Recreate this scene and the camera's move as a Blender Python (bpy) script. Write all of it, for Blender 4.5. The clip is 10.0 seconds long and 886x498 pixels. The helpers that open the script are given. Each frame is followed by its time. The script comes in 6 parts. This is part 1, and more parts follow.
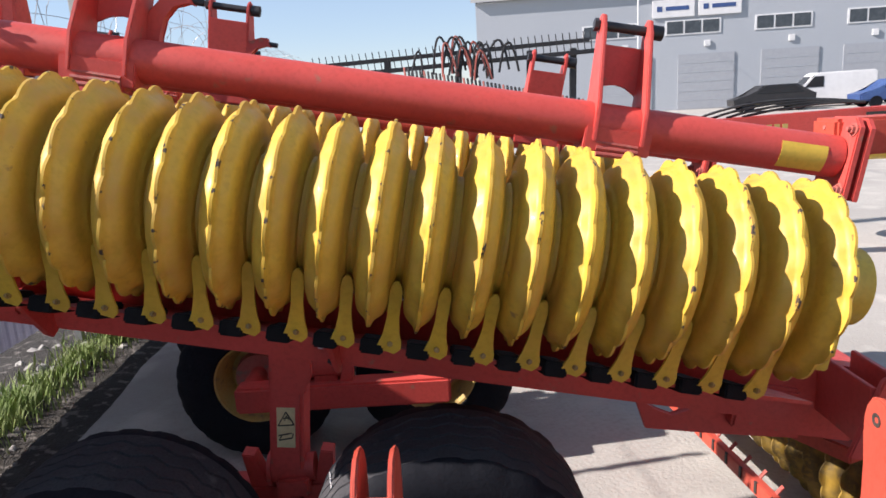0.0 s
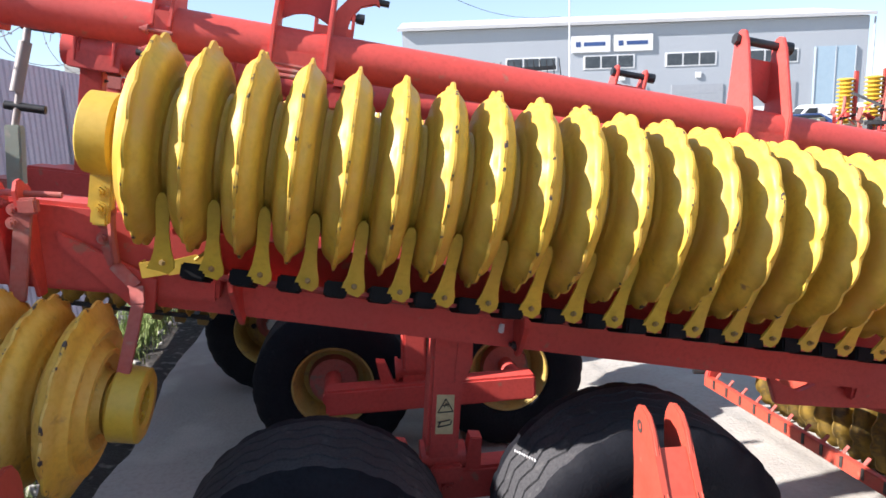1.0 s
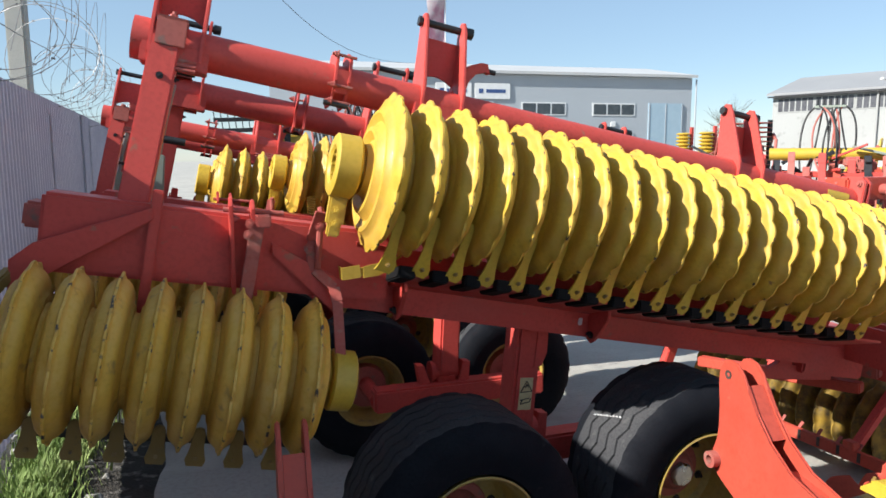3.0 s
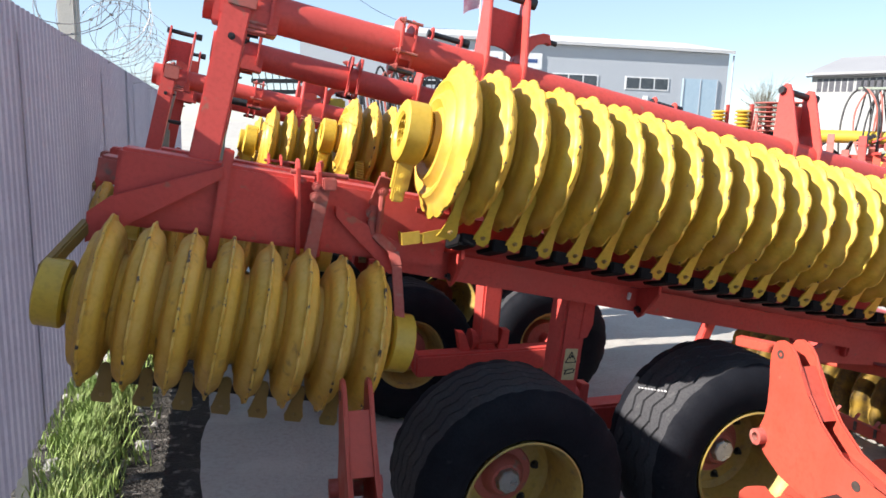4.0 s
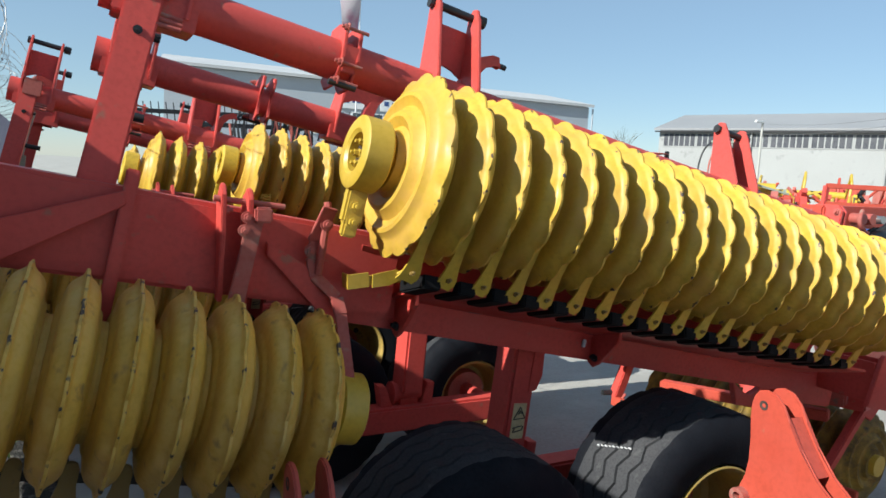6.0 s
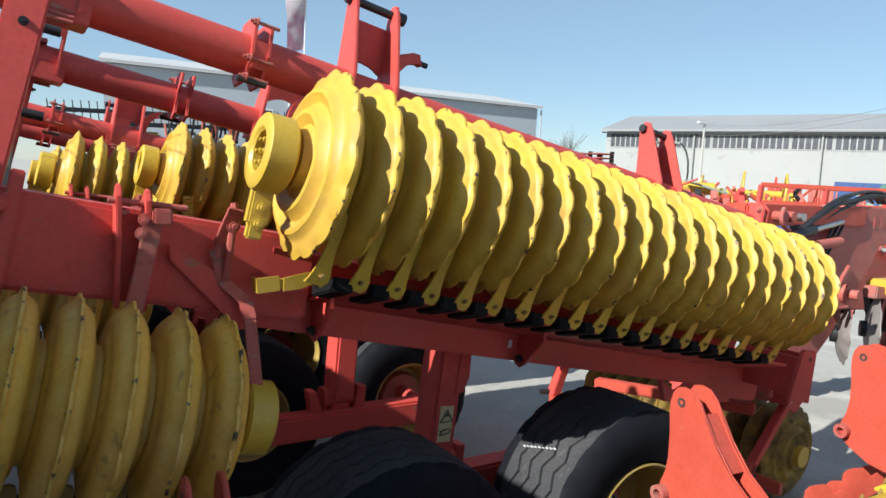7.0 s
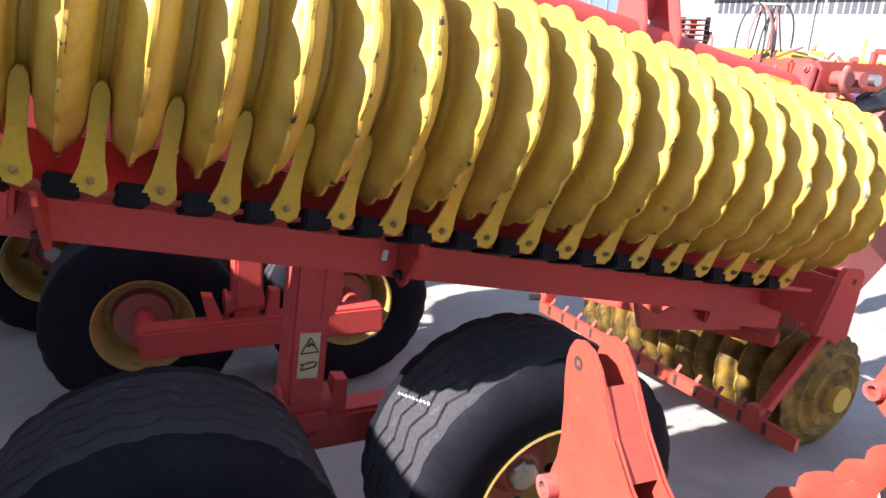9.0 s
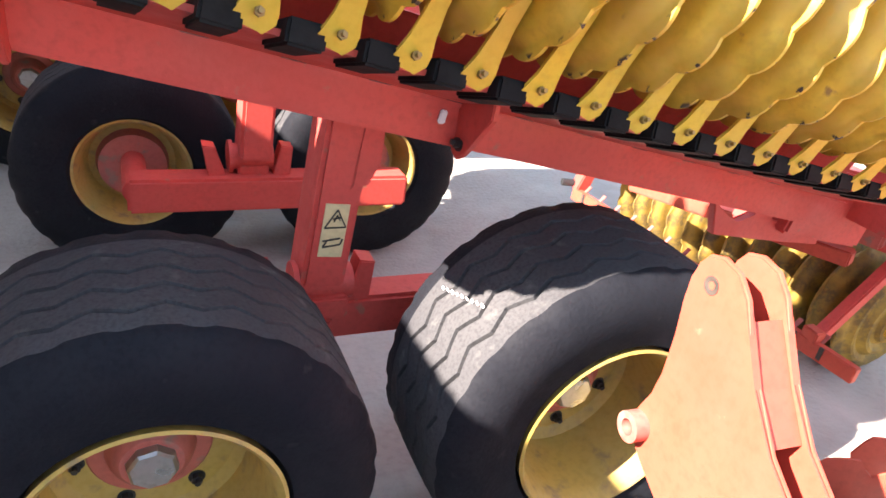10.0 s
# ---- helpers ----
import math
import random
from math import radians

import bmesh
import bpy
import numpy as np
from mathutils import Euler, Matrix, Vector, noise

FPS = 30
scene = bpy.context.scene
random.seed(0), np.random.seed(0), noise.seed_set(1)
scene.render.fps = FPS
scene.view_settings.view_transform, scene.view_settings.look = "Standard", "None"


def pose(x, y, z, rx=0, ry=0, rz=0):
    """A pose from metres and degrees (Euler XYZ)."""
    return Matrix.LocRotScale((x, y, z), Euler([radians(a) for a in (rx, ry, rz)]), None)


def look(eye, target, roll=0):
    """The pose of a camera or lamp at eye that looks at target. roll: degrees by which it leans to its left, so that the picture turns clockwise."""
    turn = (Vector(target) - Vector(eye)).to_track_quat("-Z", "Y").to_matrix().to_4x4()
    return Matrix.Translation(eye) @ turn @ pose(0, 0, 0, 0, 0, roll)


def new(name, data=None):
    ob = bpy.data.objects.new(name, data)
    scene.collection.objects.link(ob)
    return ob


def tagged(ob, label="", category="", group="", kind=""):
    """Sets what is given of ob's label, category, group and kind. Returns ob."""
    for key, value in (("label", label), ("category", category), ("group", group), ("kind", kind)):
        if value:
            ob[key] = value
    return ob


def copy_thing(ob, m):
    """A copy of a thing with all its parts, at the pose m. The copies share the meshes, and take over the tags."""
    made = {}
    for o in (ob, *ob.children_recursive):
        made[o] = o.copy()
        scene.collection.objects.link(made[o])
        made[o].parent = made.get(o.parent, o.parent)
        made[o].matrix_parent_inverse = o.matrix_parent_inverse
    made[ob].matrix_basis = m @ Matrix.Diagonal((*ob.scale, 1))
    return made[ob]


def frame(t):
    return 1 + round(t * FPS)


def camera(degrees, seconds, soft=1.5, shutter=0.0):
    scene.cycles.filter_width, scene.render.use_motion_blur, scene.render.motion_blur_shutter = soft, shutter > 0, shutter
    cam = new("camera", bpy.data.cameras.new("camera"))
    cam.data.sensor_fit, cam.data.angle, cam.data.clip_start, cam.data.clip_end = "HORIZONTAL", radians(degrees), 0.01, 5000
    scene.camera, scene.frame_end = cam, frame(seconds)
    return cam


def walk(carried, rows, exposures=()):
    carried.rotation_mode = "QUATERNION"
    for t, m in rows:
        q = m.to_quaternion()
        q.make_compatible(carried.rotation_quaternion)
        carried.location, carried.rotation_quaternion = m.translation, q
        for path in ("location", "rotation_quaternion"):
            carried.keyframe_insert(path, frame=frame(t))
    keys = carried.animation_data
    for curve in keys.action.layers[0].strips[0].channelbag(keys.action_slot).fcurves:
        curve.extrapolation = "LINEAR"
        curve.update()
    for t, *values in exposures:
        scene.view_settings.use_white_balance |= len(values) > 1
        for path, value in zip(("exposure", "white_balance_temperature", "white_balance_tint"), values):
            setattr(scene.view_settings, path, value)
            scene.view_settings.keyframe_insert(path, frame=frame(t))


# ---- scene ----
cam = camera(65.3, 10.0, soft=1.6, shutter=0.0)
PATH = [
    (0, (0.19, 0.045, 1.841), (0.073, 1.994, 1.412), -3.4),
    (0.5, (-0.252, 0.014, 1.806), (-0.308, 1.974, 1.411), -6.1),
    (1, (-0.67, -0.102, 1.787), (-0.538, 1.86, 1.423), -2.1),
    (1.5, (-1.047, -0.268, 1.791), (-0.74, 1.68, 1.46), -1.1),
    (2, (-1.32, -0.287, 1.797), (-0.796, 1.628, 1.559), -2.8),
    (2.5, (-1.55, -0.463, 1.814), (-0.817, 1.384, 1.592), -2.0),
    (3, (-1.731, -0.571, 1.814), (-1.179, 1.334, 1.551), -0.2),
    (3.2, (-1.77, -0.602, 1.826), (-1.259, 1.311, 1.539), 1.3),
    (4.3, (-1.897, -0.528, 1.806), (-1.417, 1.38, 1.45), 2.1),
    (4.5, (-1.907, -0.454, 1.8), (-1.403, 1.454, 1.477), 3.1),
    (5, (-1.891, -0.29, 1.79), (-1.203, 1.578, 1.6), 3.1),
    (5.5, (-1.981, -0.176, 1.763), (-1.088, 1.606, 1.598), 2.6),
    (5.7, (-2.024, -0.146, 1.746), (-1.167, 1.649, 1.537), 2.8),
    (6.8, (-2.014, -0.121, 1.74), (-1.182, 1.685, 1.523), 3.7),
    (7, (-1.898, -0.139, 1.744), (-0.935, 1.603, 1.541), 3.1),
    (7.5, (-1.47, -0.205, 1.76), (-0.307, 1.405, 1.534), 1.4),
    (8, (-1.187, -0.137, 1.749), (0.046, 1.393, 1.379), 1.3),
    (8.5, (-1.018, 0.102, 1.708), (0.071, 1.694, 1.181), 1.6),
    (9, (-0.888, 0.28, 1.678), (-0.171, 2.062, 1.119), 2.9),
    (9.5, (-0.863, 0.429, 1.635), (-0.335, 2.183, 0.833), 2.1),
    (10, (-0.912, 0.68, 1.538), (-0.185, 2.313, 0.641), 9.3),
]
EXPOSURE = [(0, 0.97, 6400, 19), (0.5, 1.02, 6300, 17), (1.0, 1.44, 6250, 16), (1.5, 1.44, 6200, 10), (2.0, 1.02, 6150, 12), (2.5, 0.88, 6150, 8), (3.2, 0.93, 6250, 9), (4.3, 1.38, 6400, 14), (4.5, 1.38, 6400, 14),
            (5.0, 0.85, 6200, 11), (5.5, 0.63, 6050, 4), (7.0, 0.74, 6100, 6), (7.5, 0.60, 6150, 6), (8.0, 0.56, 6350, 11), (8.5, 1.0, 6350, 15), (9.0, 1.70, 6150, 21), (9.5, 2.74, 6850, 19), (10.0, 3.0, 7000, 18)]     # stops, kelvin, tint
walk(cam, [(t, look(eye, target, roll)) for t, eye, target, roll in PATH], EXPOSURE)

# ---- light ----
SUN = Vector((-0.81, -0.16, 0.56)).normalized()
world = bpy.data.worlds.new("sky")
scene.world = world
world.use_nodes = True
sky = world.node_tree.nodes.new("ShaderNodeTexSky")
sky.sky_type, sky.sun_disc = "NISHITA", False
sky.sun_elevation, sky.sun_rotation = math.asin(SUN.z), math.atan2(SUN.x, SUN.y)
sky.air_density, sky.dust_density, sky.ozone_density = 1.0, 0.05, 2.6
back = world.node_tree.nodes["Background"]
back.inputs["Strength"].default_value = 0.044
world.node_tree.links.new(sky.outputs["Color"], back.inputs["Color"])
haze = world.node_tree.nodes.new("ShaderNodeBackground")              # even spring haze over the whole sky
haze.inputs["Color"].default_value, haze.inputs["Strength"].default_value = (0.66, 0.87, 1.06, 1), 0.178
both = world.node_tree.nodes.new("ShaderNodeAddShader")
world.node_tree.links.new(back.outputs[0], both.inputs[0])
world.node_tree.links.new(haze.outputs[0], both.inputs[1])
world.node_tree.links.new(both.outputs[0], world.node_tree.nodes["World Output"].inputs["Surface"])
lamp = bpy.data.lights.new("sun", "SUN")
lamp.energy, lamp.angle, lamp.color = 5.0, radians(0.53), (1.0, 0.95, 0.87)
sun = new("sun", lamp)
sun.matrix_world = look(SUN * 50, (0, 0, 0))

# ---- materials ----
def ramp_mix(nt, fac, a, b):
    m = nt.nodes.new("ShaderNodeMix")
    m.data_type = "RGBA"
    nt.links.new(fac, m.inputs["Factor"])
    for key, v in (("A", a), ("B", b)):
        sock = [i for i in m.inputs if i.name == key and i.type == "RGBA"][0]
        if isinstance(v, tuple):
            sock.default_value = (*v, 1)
        else:
            nt.links.new(v, sock)
    return [o for o in m.outputs if o.type == "RGBA"][0]


def grain(nt, coord, scale, detail, lo, hi, stretch=(1, 1, 1)):
    """A noise between lo and hi of its values turned into 0 to 1."""
    mp = nt.nodes.new("ShaderNodeMapping")
    mp.inputs["Scale"].default_value = stretch
    nt.links.new(coord, mp.inputs["Vector"])
    n = nt.nodes.new("ShaderNodeTexNoise")
    n.inputs["Scale"].default_value, n.inputs["Detail"].default_value = scale, detail
    nt.links.new(mp.outputs["Vector"], n.inputs["Vector"])
    r = nt.nodes.new("ShaderNodeMapRange")
    r.inputs["From Min"].default_value, r.inputs["From Max"].default_value = lo, hi
    nt.links.new(n.outputs["Fac"], r.inputs["Value"])
    return r.outputs["Result"]


def material(name, base, second=None, wear=None, rough=0.5, metal=0.0, big=3.0, fine=60.0, wear_at=(0.62, 0.70), wear_scale=18.0,
             bump=0.15, second_at=(0.4, 0.7), coat=0.0, spec=0.5, crest=None, vary=0.0, stretch=(1, 1, 1), bump_dist=0.002):
    """A painted or plain surface: base colour, broad blotches of a second one, small worn spots and fine relief."""
    base = tuple(c * 0.88 for c in base)
    second = second and tuple(c * 0.88 for c in second)
    wear = wear and tuple(c * 0.88 for c in wear)
    m = bpy.data.materials.new(name)
    m.use_nodes = True
    nt = m.node_tree
    sh = nt.nodes["Principled BSDF"]
    geo = nt.nodes.new("ShaderNodeNewGeometry")
    pos = geo.outputs["Position"]
    col = ramp_mix(nt, grain(nt, pos, big, 5, *second_at, stretch), base, second or tuple(c * 0.8 for c in base))
    col = ramp_mix(nt, grain(nt, pos, fine, 3, 0.45, 0.75), col, tuple(c * 0.82 for c in base))
    if wear:
        col = ramp_mix(nt, grain(nt, pos, wear_scale, 6, *wear_at), col, wear)
    if crest:                                              # paint chipped off along a ring's outer edge
        radius, low, high, bare = crest
        tc = nt.nodes.new("ShaderNodeTexCoord")
        flat = nt.nodes.new("ShaderNodeVectorMath")
        flat.operation = "MULTIPLY"
        flat.inputs[1].default_value = (0, 1, 1)
        nt.links.new(tc.outputs["Object"], flat.inputs[0])
        size = nt.nodes.new("ShaderNodeVectorMath")
        size.operation = "LENGTH"
        nt.links.new(flat.outputs[0], size.inputs[0])
        edge = nt.nodes.new("ShaderNodeMapRange")
        edge.inputs["From Min"].default_value, edge.inputs["From Max"].default_value = radius - 0.003, radius + 0.002
        nt.links.new(size.outputs["Value"], edge.inputs["Value"])
        spots = grain(nt, pos, 38, 5, low, high)
        both = nt.nodes.new("ShaderNodeMath")
        both.operation = "MULTIPLY"
        nt.links.new(edge.outputs["Result"], both.inputs[0])
        nt.links.new(spots, both.inputs[1])
        col = ramp_mix(nt, both.outputs[0], col, bare)
    if vary:
        info = nt.nodes.new("ShaderNodeObjectInfo")
        hsv = nt.nodes.new("ShaderNodeHueSaturation")
        mr = nt.nodes.new("ShaderNodeMapRange")
        mr.inputs["To Min"].default_value, mr.inputs["To Max"].default_value = 1 - vary, 1 + vary
        nt.links.new(info.outputs["Random"], mr.inputs["Value"])
        nt.links.new(mr.outputs["Result"], hsv.inputs["Value"])
        nt.links.new(col, hsv.inputs["Color"])
        col = hsv.outputs["Color"]
    nt.links.new(col, sh.inputs["Base Color"])
    rg = nt.nodes.new("ShaderNodeMapRange")
    rg.inputs["To Min"].default_value, rg.inputs["To Max"].default_value = max(0.05, rough - 0.1), min(1, rough + 0.15)
    nt.links.new(grain(nt, pos, 9, 4, 0.3, 0.7), rg.inputs["Value"])
    nt.links.new(rg.outputs["Result"], sh.inputs["Roughness"])
    sh.inputs["Metallic"].default_value = metal
    sh.inputs["Coat Weight"].default_value = coat
    sh.inputs["Specular IOR Level"].default_value = spec
    if bump:
        b = nt.nodes.new("ShaderNodeBump")
        b.inputs["Strength"].default_value, b.inputs["Distance"].default_value = bump, bump_dist
        nt.links.new(grain(nt, pos, fine * 1.3, 4, 0.2, 0.8), b.inputs["Height"])
        nt.links.new(b.outputs["Normal"], sh.inputs["Normal"])
    return m


RED = material("red paint", (0.63, 0.080, 0.062), (0.54, 0.074, 0.060), (0.40, 0.13, 0.09), rough=0.5, spec=0.35, coat=0.04, wear_at=(0.66, 0.74))
RED_BRIGHT = material("orange red paint", (0.55, 0.085, 0.050), (0.49, 0.074, 0.046), (0.42, 0.13, 0.08), rough=0.5, spec=0.35, coat=0.04, wear_at=(0.70, 0.76))
RED_WORN = material("worn red paint", (0.50, 0.125, 0.095), (0.42, 0.14, 0.11), (0.27, 0.16, 0.13), rough=0.6, wear_at=(0.58, 0.68))
RED_DUSTY = material("dusty red paint", (0.44, 0.09, 0.07), (0.38, 0.14, 0.11), (0.34, 0.23, 0.18), rough=0.6, wear_at=(0.58, 0.74), big=7)
YELLOW = material("yellow paint", (0.64, 0.430, 0.038), (0.56, 0.37, 0.046), (0.29, 0.175, 0.05), rough=0.45, coat=0.1, wear_at=(0.72, 0.78), vary=0.05, wear_scale=26)
YELLOW_RING = material("yellow ring paint", (0.67, 0.420, 0.046), (0.55, 0.322, 0.060), (0.29, 0.165, 0.05), rough=0.48, spec=0.38, coat=0.05, big=7, second_at=(0.38, 0.68), wear_at=(0.70, 0.78), vary=0.05,
                       wear_scale=26, crest=(0.266, 0.60, 0.63, (0.05, 0.035, 0.03)))
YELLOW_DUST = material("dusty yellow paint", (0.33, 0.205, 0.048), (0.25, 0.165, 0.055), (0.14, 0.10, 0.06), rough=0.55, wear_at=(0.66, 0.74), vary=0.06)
YELLOW_RIM = material("dusty rim paint", (0.48, 0.32, 0.070), (0.40, 0.285, 0.10), (0.24, 0.17, 0.085), rough=0.55, wear_at=(0.56, 0.72), big=6)
YELLOW_OLD = material("old dusty yellow paint", (0.72, 0.415, 0.050), (0.60, 0.385, 0.12), (0.30, 0.18, 0.05), rough=0.55, wear_at=(0.62, 0.76), vary=0.07, wear_scale=22, crest=(0.2655, 0.58, 0.61, (0.05, 0.035, 0.03)))
# mud, with the shade under the machine darkened into the same colour
YELLOW_MUD_DIM = material("muddy yellow paint darkened for shade", (0.36, 0.225, 0.033), (0.14, 0.095, 0.032), (0.07, 0.05, 0.03), rough=0.7, spec=0.3, big=9, second_at=(0.32, 0.56), wear_at=(0.58, 0.72), vary=0.1, wear_scale=15)
# near-black that stands for the shade inside holes, slots and recesses
RECESS_DARK = material("dark recess steel", (0.035, 0.03, 0.028), (0.09, 0.06, 0.045), rough=0.6)
RUBBER = material("black tyre rubber", (0.008, 0.009, 0.013), (0.014, 0.015, 0.019), (0.035, 0.035, 0.036), spec=0.14, rough=0.75, wear_at=(0.68, 0.80), bump=0.4, fine=90)
TREAD = material("worn tyre tread", (0.054, 0.054, 0.058), (0.074, 0.073, 0.076), (0.12, 0.118, 0.115), spec=0.08, rough=0.88, wear_at=(0.62, 0.8), bump=0.5, fine=120)
BLACK = material("black steel", (0.018, 0.018, 0.02), (0.03, 0.028, 0.028), (0.12, 0.09, 0.07), rough=0.45, wear_at=(0.70, 0.78))
PLASTIC = material("black scraper arm", (0.006, 0.006, 0.007), (0.012, 0.012, 0.012), rough=0.75, spec=0.15)
STEEL = material("zinc plated steel", (0.55, 0.55, 0.54), (0.42, 0.41, 0.40), (0.30, 0.24, 0.18), rough=0.35, metal=0.9, wear_at=(0.66, 0.76))
GALV = material("grey galvanised casting", (0.36, 0.40, 0.33), (0.29, 0.33, 0.27), (0.42, 0.40, 0.34), rough=0.6, metal=0.2)
DISC = material("worn disc steel", (0.33, 0.30, 0.285), (0.25, 0.215, 0.195), (0.16, 0.11, 0.085), rough=0.55, metal=0.15, wear_at=(0.64, 0.72))
HOSE = material("black hydraulic hose", (0.022, 0.022, 0.024), (0.06, 0.058, 0.055), rough=0.5)
STICKER = material("cream warning sticker", (0.72, 0.60, 0.32), (0.66, 0.54, 0.28), rough=0.5, bump=0)
STICKER_Y = material("yellow sticker", (0.78, 0.52, 0.06), (0.72, 0.46, 0.05), rough=0.5, bump=0)
INK = material("dark print", (0.03, 0.03, 0.025), rough=0.5, bump=0)
GOLD = material("gold print", (0.55, 0.40, 0.12), rough=0.5, bump=0)
WHITE = material("white paint", (0.78, 0.78, 0.77), (0.70, 0.70, 0.69), rough=0.45, bump=0.05)
CHALK = material("white tyre print", (0.65, 0.65, 0.65), (0.5, 0.5, 0.5), rough=0.7, bump=0)
CONCRETE = material("worn concrete", (0.44, 0.415, 0.37), (0.355, 0.335, 0.30), (0.50, 0.475, 0.42), rough=0.85, big=0.5, fine=35, wear_scale=2.2,
                    wear_at=(0.52, 0.70), bump=0.5, bump_dist=0.006, second_at=(0.42, 0.62))
SOIL = material("dry stony soil", (0.034, 0.029, 0.023), (0.062, 0.054, 0.043), (0.20, 0.18, 0.155), rough=0.95, big=5, fine=50, wear_scale=13, wear_at=(0.56, 0.66),
                bump=1.0, bump_dist=0.02)
ROCK = material("pale broken concrete", (0.42, 0.40, 0.36), (0.33, 0.31, 0.28), rough=0.9, bump=0.8, bump_dist=0.01, fine=30)
GRASS = material("spring grass", (0.19, 0.27, 0.055), (0.29, 0.34, 0.11), (0.40, 0.38, 0.20), rough=0.7, wear_at=(0.62, 0.75), bump=0, vary=0.1)
FENCE = material("grey corrugated sheet", (0.32, 0.315, 0.375), (0.275, 0.27, 0.33), (0.25, 0.235, 0.26), rough=0.5, metal=0.0, big=1.2, wear_at=(0.66, 0.8),
                 wear_scale=3, stretch=(1, 1, 0.25), bump=0.05)
POLE = material("concrete pole", (0.50, 0.49, 0.44), (0.42, 0.41, 0.38), rough=0.9)
WIRE = material("galvanised wire", (0.35, 0.34, 0.33), rough=0.5, metal=0.6, bump=0)
WALL = material("pale grey facade panel", (0.42, 0.45, 0.48), (0.39, 0.42, 0.455), rough=0.7, big=0.15, bump=0.05)
WALL_TWO = material("whitewashed hall wall", (0.40, 0.40, 0.385), (0.37, 0.37, 0.355), (0.26, 0.26, 0.25), rough=0.8, big=0.2, wear_scale=1.2, wear_at=(0.6, 0.75))
DOOR = material("grey sectional door", (0.38, 0.40, 0.425), (0.35, 0.37, 0.40), rough=0.6, bump=0.05)
DOOR_BLUE = material("pale blue sheet door", (0.38, 0.50, 0.58), (0.34, 0.46, 0.55), rough=0.6, bump=0.05)
ROOF = material("white roof sheet", (0.52, 0.52, 0.515), (0.46, 0.46, 0.46), rough=0.6, big=0.2, bump=0.05)
ROOF_TWO = material("pale grey roof sheet", (0.31, 0.31, 0.315), (0.27, 0.27, 0.275), rough=0.65, big=0.15, stretch=(1, 1, 1))
PANE = material("dark window glass", (0.05, 0.06, 0.07), (0.09, 0.10, 0.11), rough=0.12, bump=0)
PANE_DUST = material("dusty window glass", (0.10, 0.10, 0.11), (0.06, 0.06, 0.07), rough=0.3, big=0.8, bump=0)
GREEN = material("green machine paint", (0.13, 0.33, 0.25), (0.24, 0.40, 0.34), rough=0.45, big=1.0, vary=0.25)
BLUE = material("blue paint", (0.04, 0.08, 0.22), (0.05, 0.11, 0.28), rough=0.45)
BAG = material("white woven bag", (0.50, 0.49, 0.47), (0.40, 0.39, 0.38), rough=0.8, bump=0.4, fine=20, bump_dist=0.02)
CARGLASS = material("tinted car glass", (0.02, 0.025, 0.03), rough=0.08, bump=0)
FLAG = material("pink and white flag cloth", (0.75, 0.66, 0.68), (0.62, 0.30, 0.40), rough=0.8, big=1.1, second_at=(0.46, 0.56), bump=0.1)
LEAF = material("bare spring twigs", (0.16, 0.13, 0.10), (0.11, 0.12, 0.06), rough=0.9)

# ---- small builders ----
YC = 2.80          # middle plane of the cultivator


def part(name, bm, mat, parent=None, label="", smooth=True, shift=None):
    """Links a bmesh as one mesh object under a thing or a part."""
    me = bpy.data.meshes.new(name)
    bmesh.ops.recalc_face_normals(bm, faces=bm.faces)
    bm.to_mesh(me)
    bm.free()
    for k in (mat if isinstance(mat, (list, tuple)) else (mat,)):
        me.materials.append(k)
    if smooth:
        me.shade_smooth()
        me.set_sharp_from_angle(angle=radians(35))
    ob = new(name, me)
    if parent:
        under(ob, parent)
    if label:
        tagged(ob, label)
    return ob


def world_of(ob):
    return world_of(ob.parent) @ ob.matrix_parent_inverse @ ob.matrix_basis if ob.parent else ob.matrix_basis.copy()


def under(ob, parent):
    ob.parent = parent
    ob.matrix_parent_inverse = world_of(parent).inverted()


def thing(name, at, label, category, group="", kind=""):
    ob = new(name)
    ob.empty_display_size = 0.1
    ob.matrix_basis = Matrix.Translation(at)
    return tagged(ob, label, category, group, kind)


def placed(name, mesh, m, parent, label=""):
    """One more object on a mesh that others share, at the pose m of the world."""
    ob = new(name, mesh)
    under(ob, parent)
    ob.matrix_basis = m
    if label:
        tagged(ob, label)
    return ob


def box(bm, at, size, rot=None, bevel=0.0, mat=0):
    m = Matrix.Translation(at) @ (rot.to_4x4() if rot else Matrix()) @ Matrix.Diagonal((*size, 1))
    vs = bmesh.ops.create_cube(bm, size=1, matrix=m)["verts"]
    fs = {f for v in vs for f in v.link_faces}
    for f in fs:
        f.material_index = mat
    if bevel:
        es = {e for v in vs for e in v.link_edges}
        for f in bmesh.ops.bevel(bm, geom=list(es), offset=bevel, segments=2, affect="EDGES")["faces"]:
            f.material_index = mat
    return bm


def axis_rot(d):
    return Vector(d).normalized().to_track_quat("Z", "Y").to_matrix().to_4x4()


def rod(bm, p, q, r, n=16, r2=None, mat=0):
    p, q = Vector(p), Vector(q)
    m = Matrix.Translation((p + q) / 2) @ axis_rot(q - p)
    vs = bmesh.ops.create_cone(bm, cap_ends=True, segments=n, radius1=r, radius2=r if r2 is None else r2, depth=(q - p).length, matrix=m)["verts"]
    for f in {f for v in vs for f in v.link_faces}:
        f.material_index = mat
    return bm


def bar(bm, p, q, w, h, bevel=0.0, up=(0, 0, 1), mat=0):
    """A square bar from p to q, w wide and h high."""
    p, q = Vector(p), Vector(q)
    x = (q - p).normalized()
    y = Vector(up).cross(x).normalized()
    z = x.cross(y)
    return box(bm, (p + q) / 2, ((q - p).length, w, h), Matrix((x, y, z)).transposed(), bevel, mat)


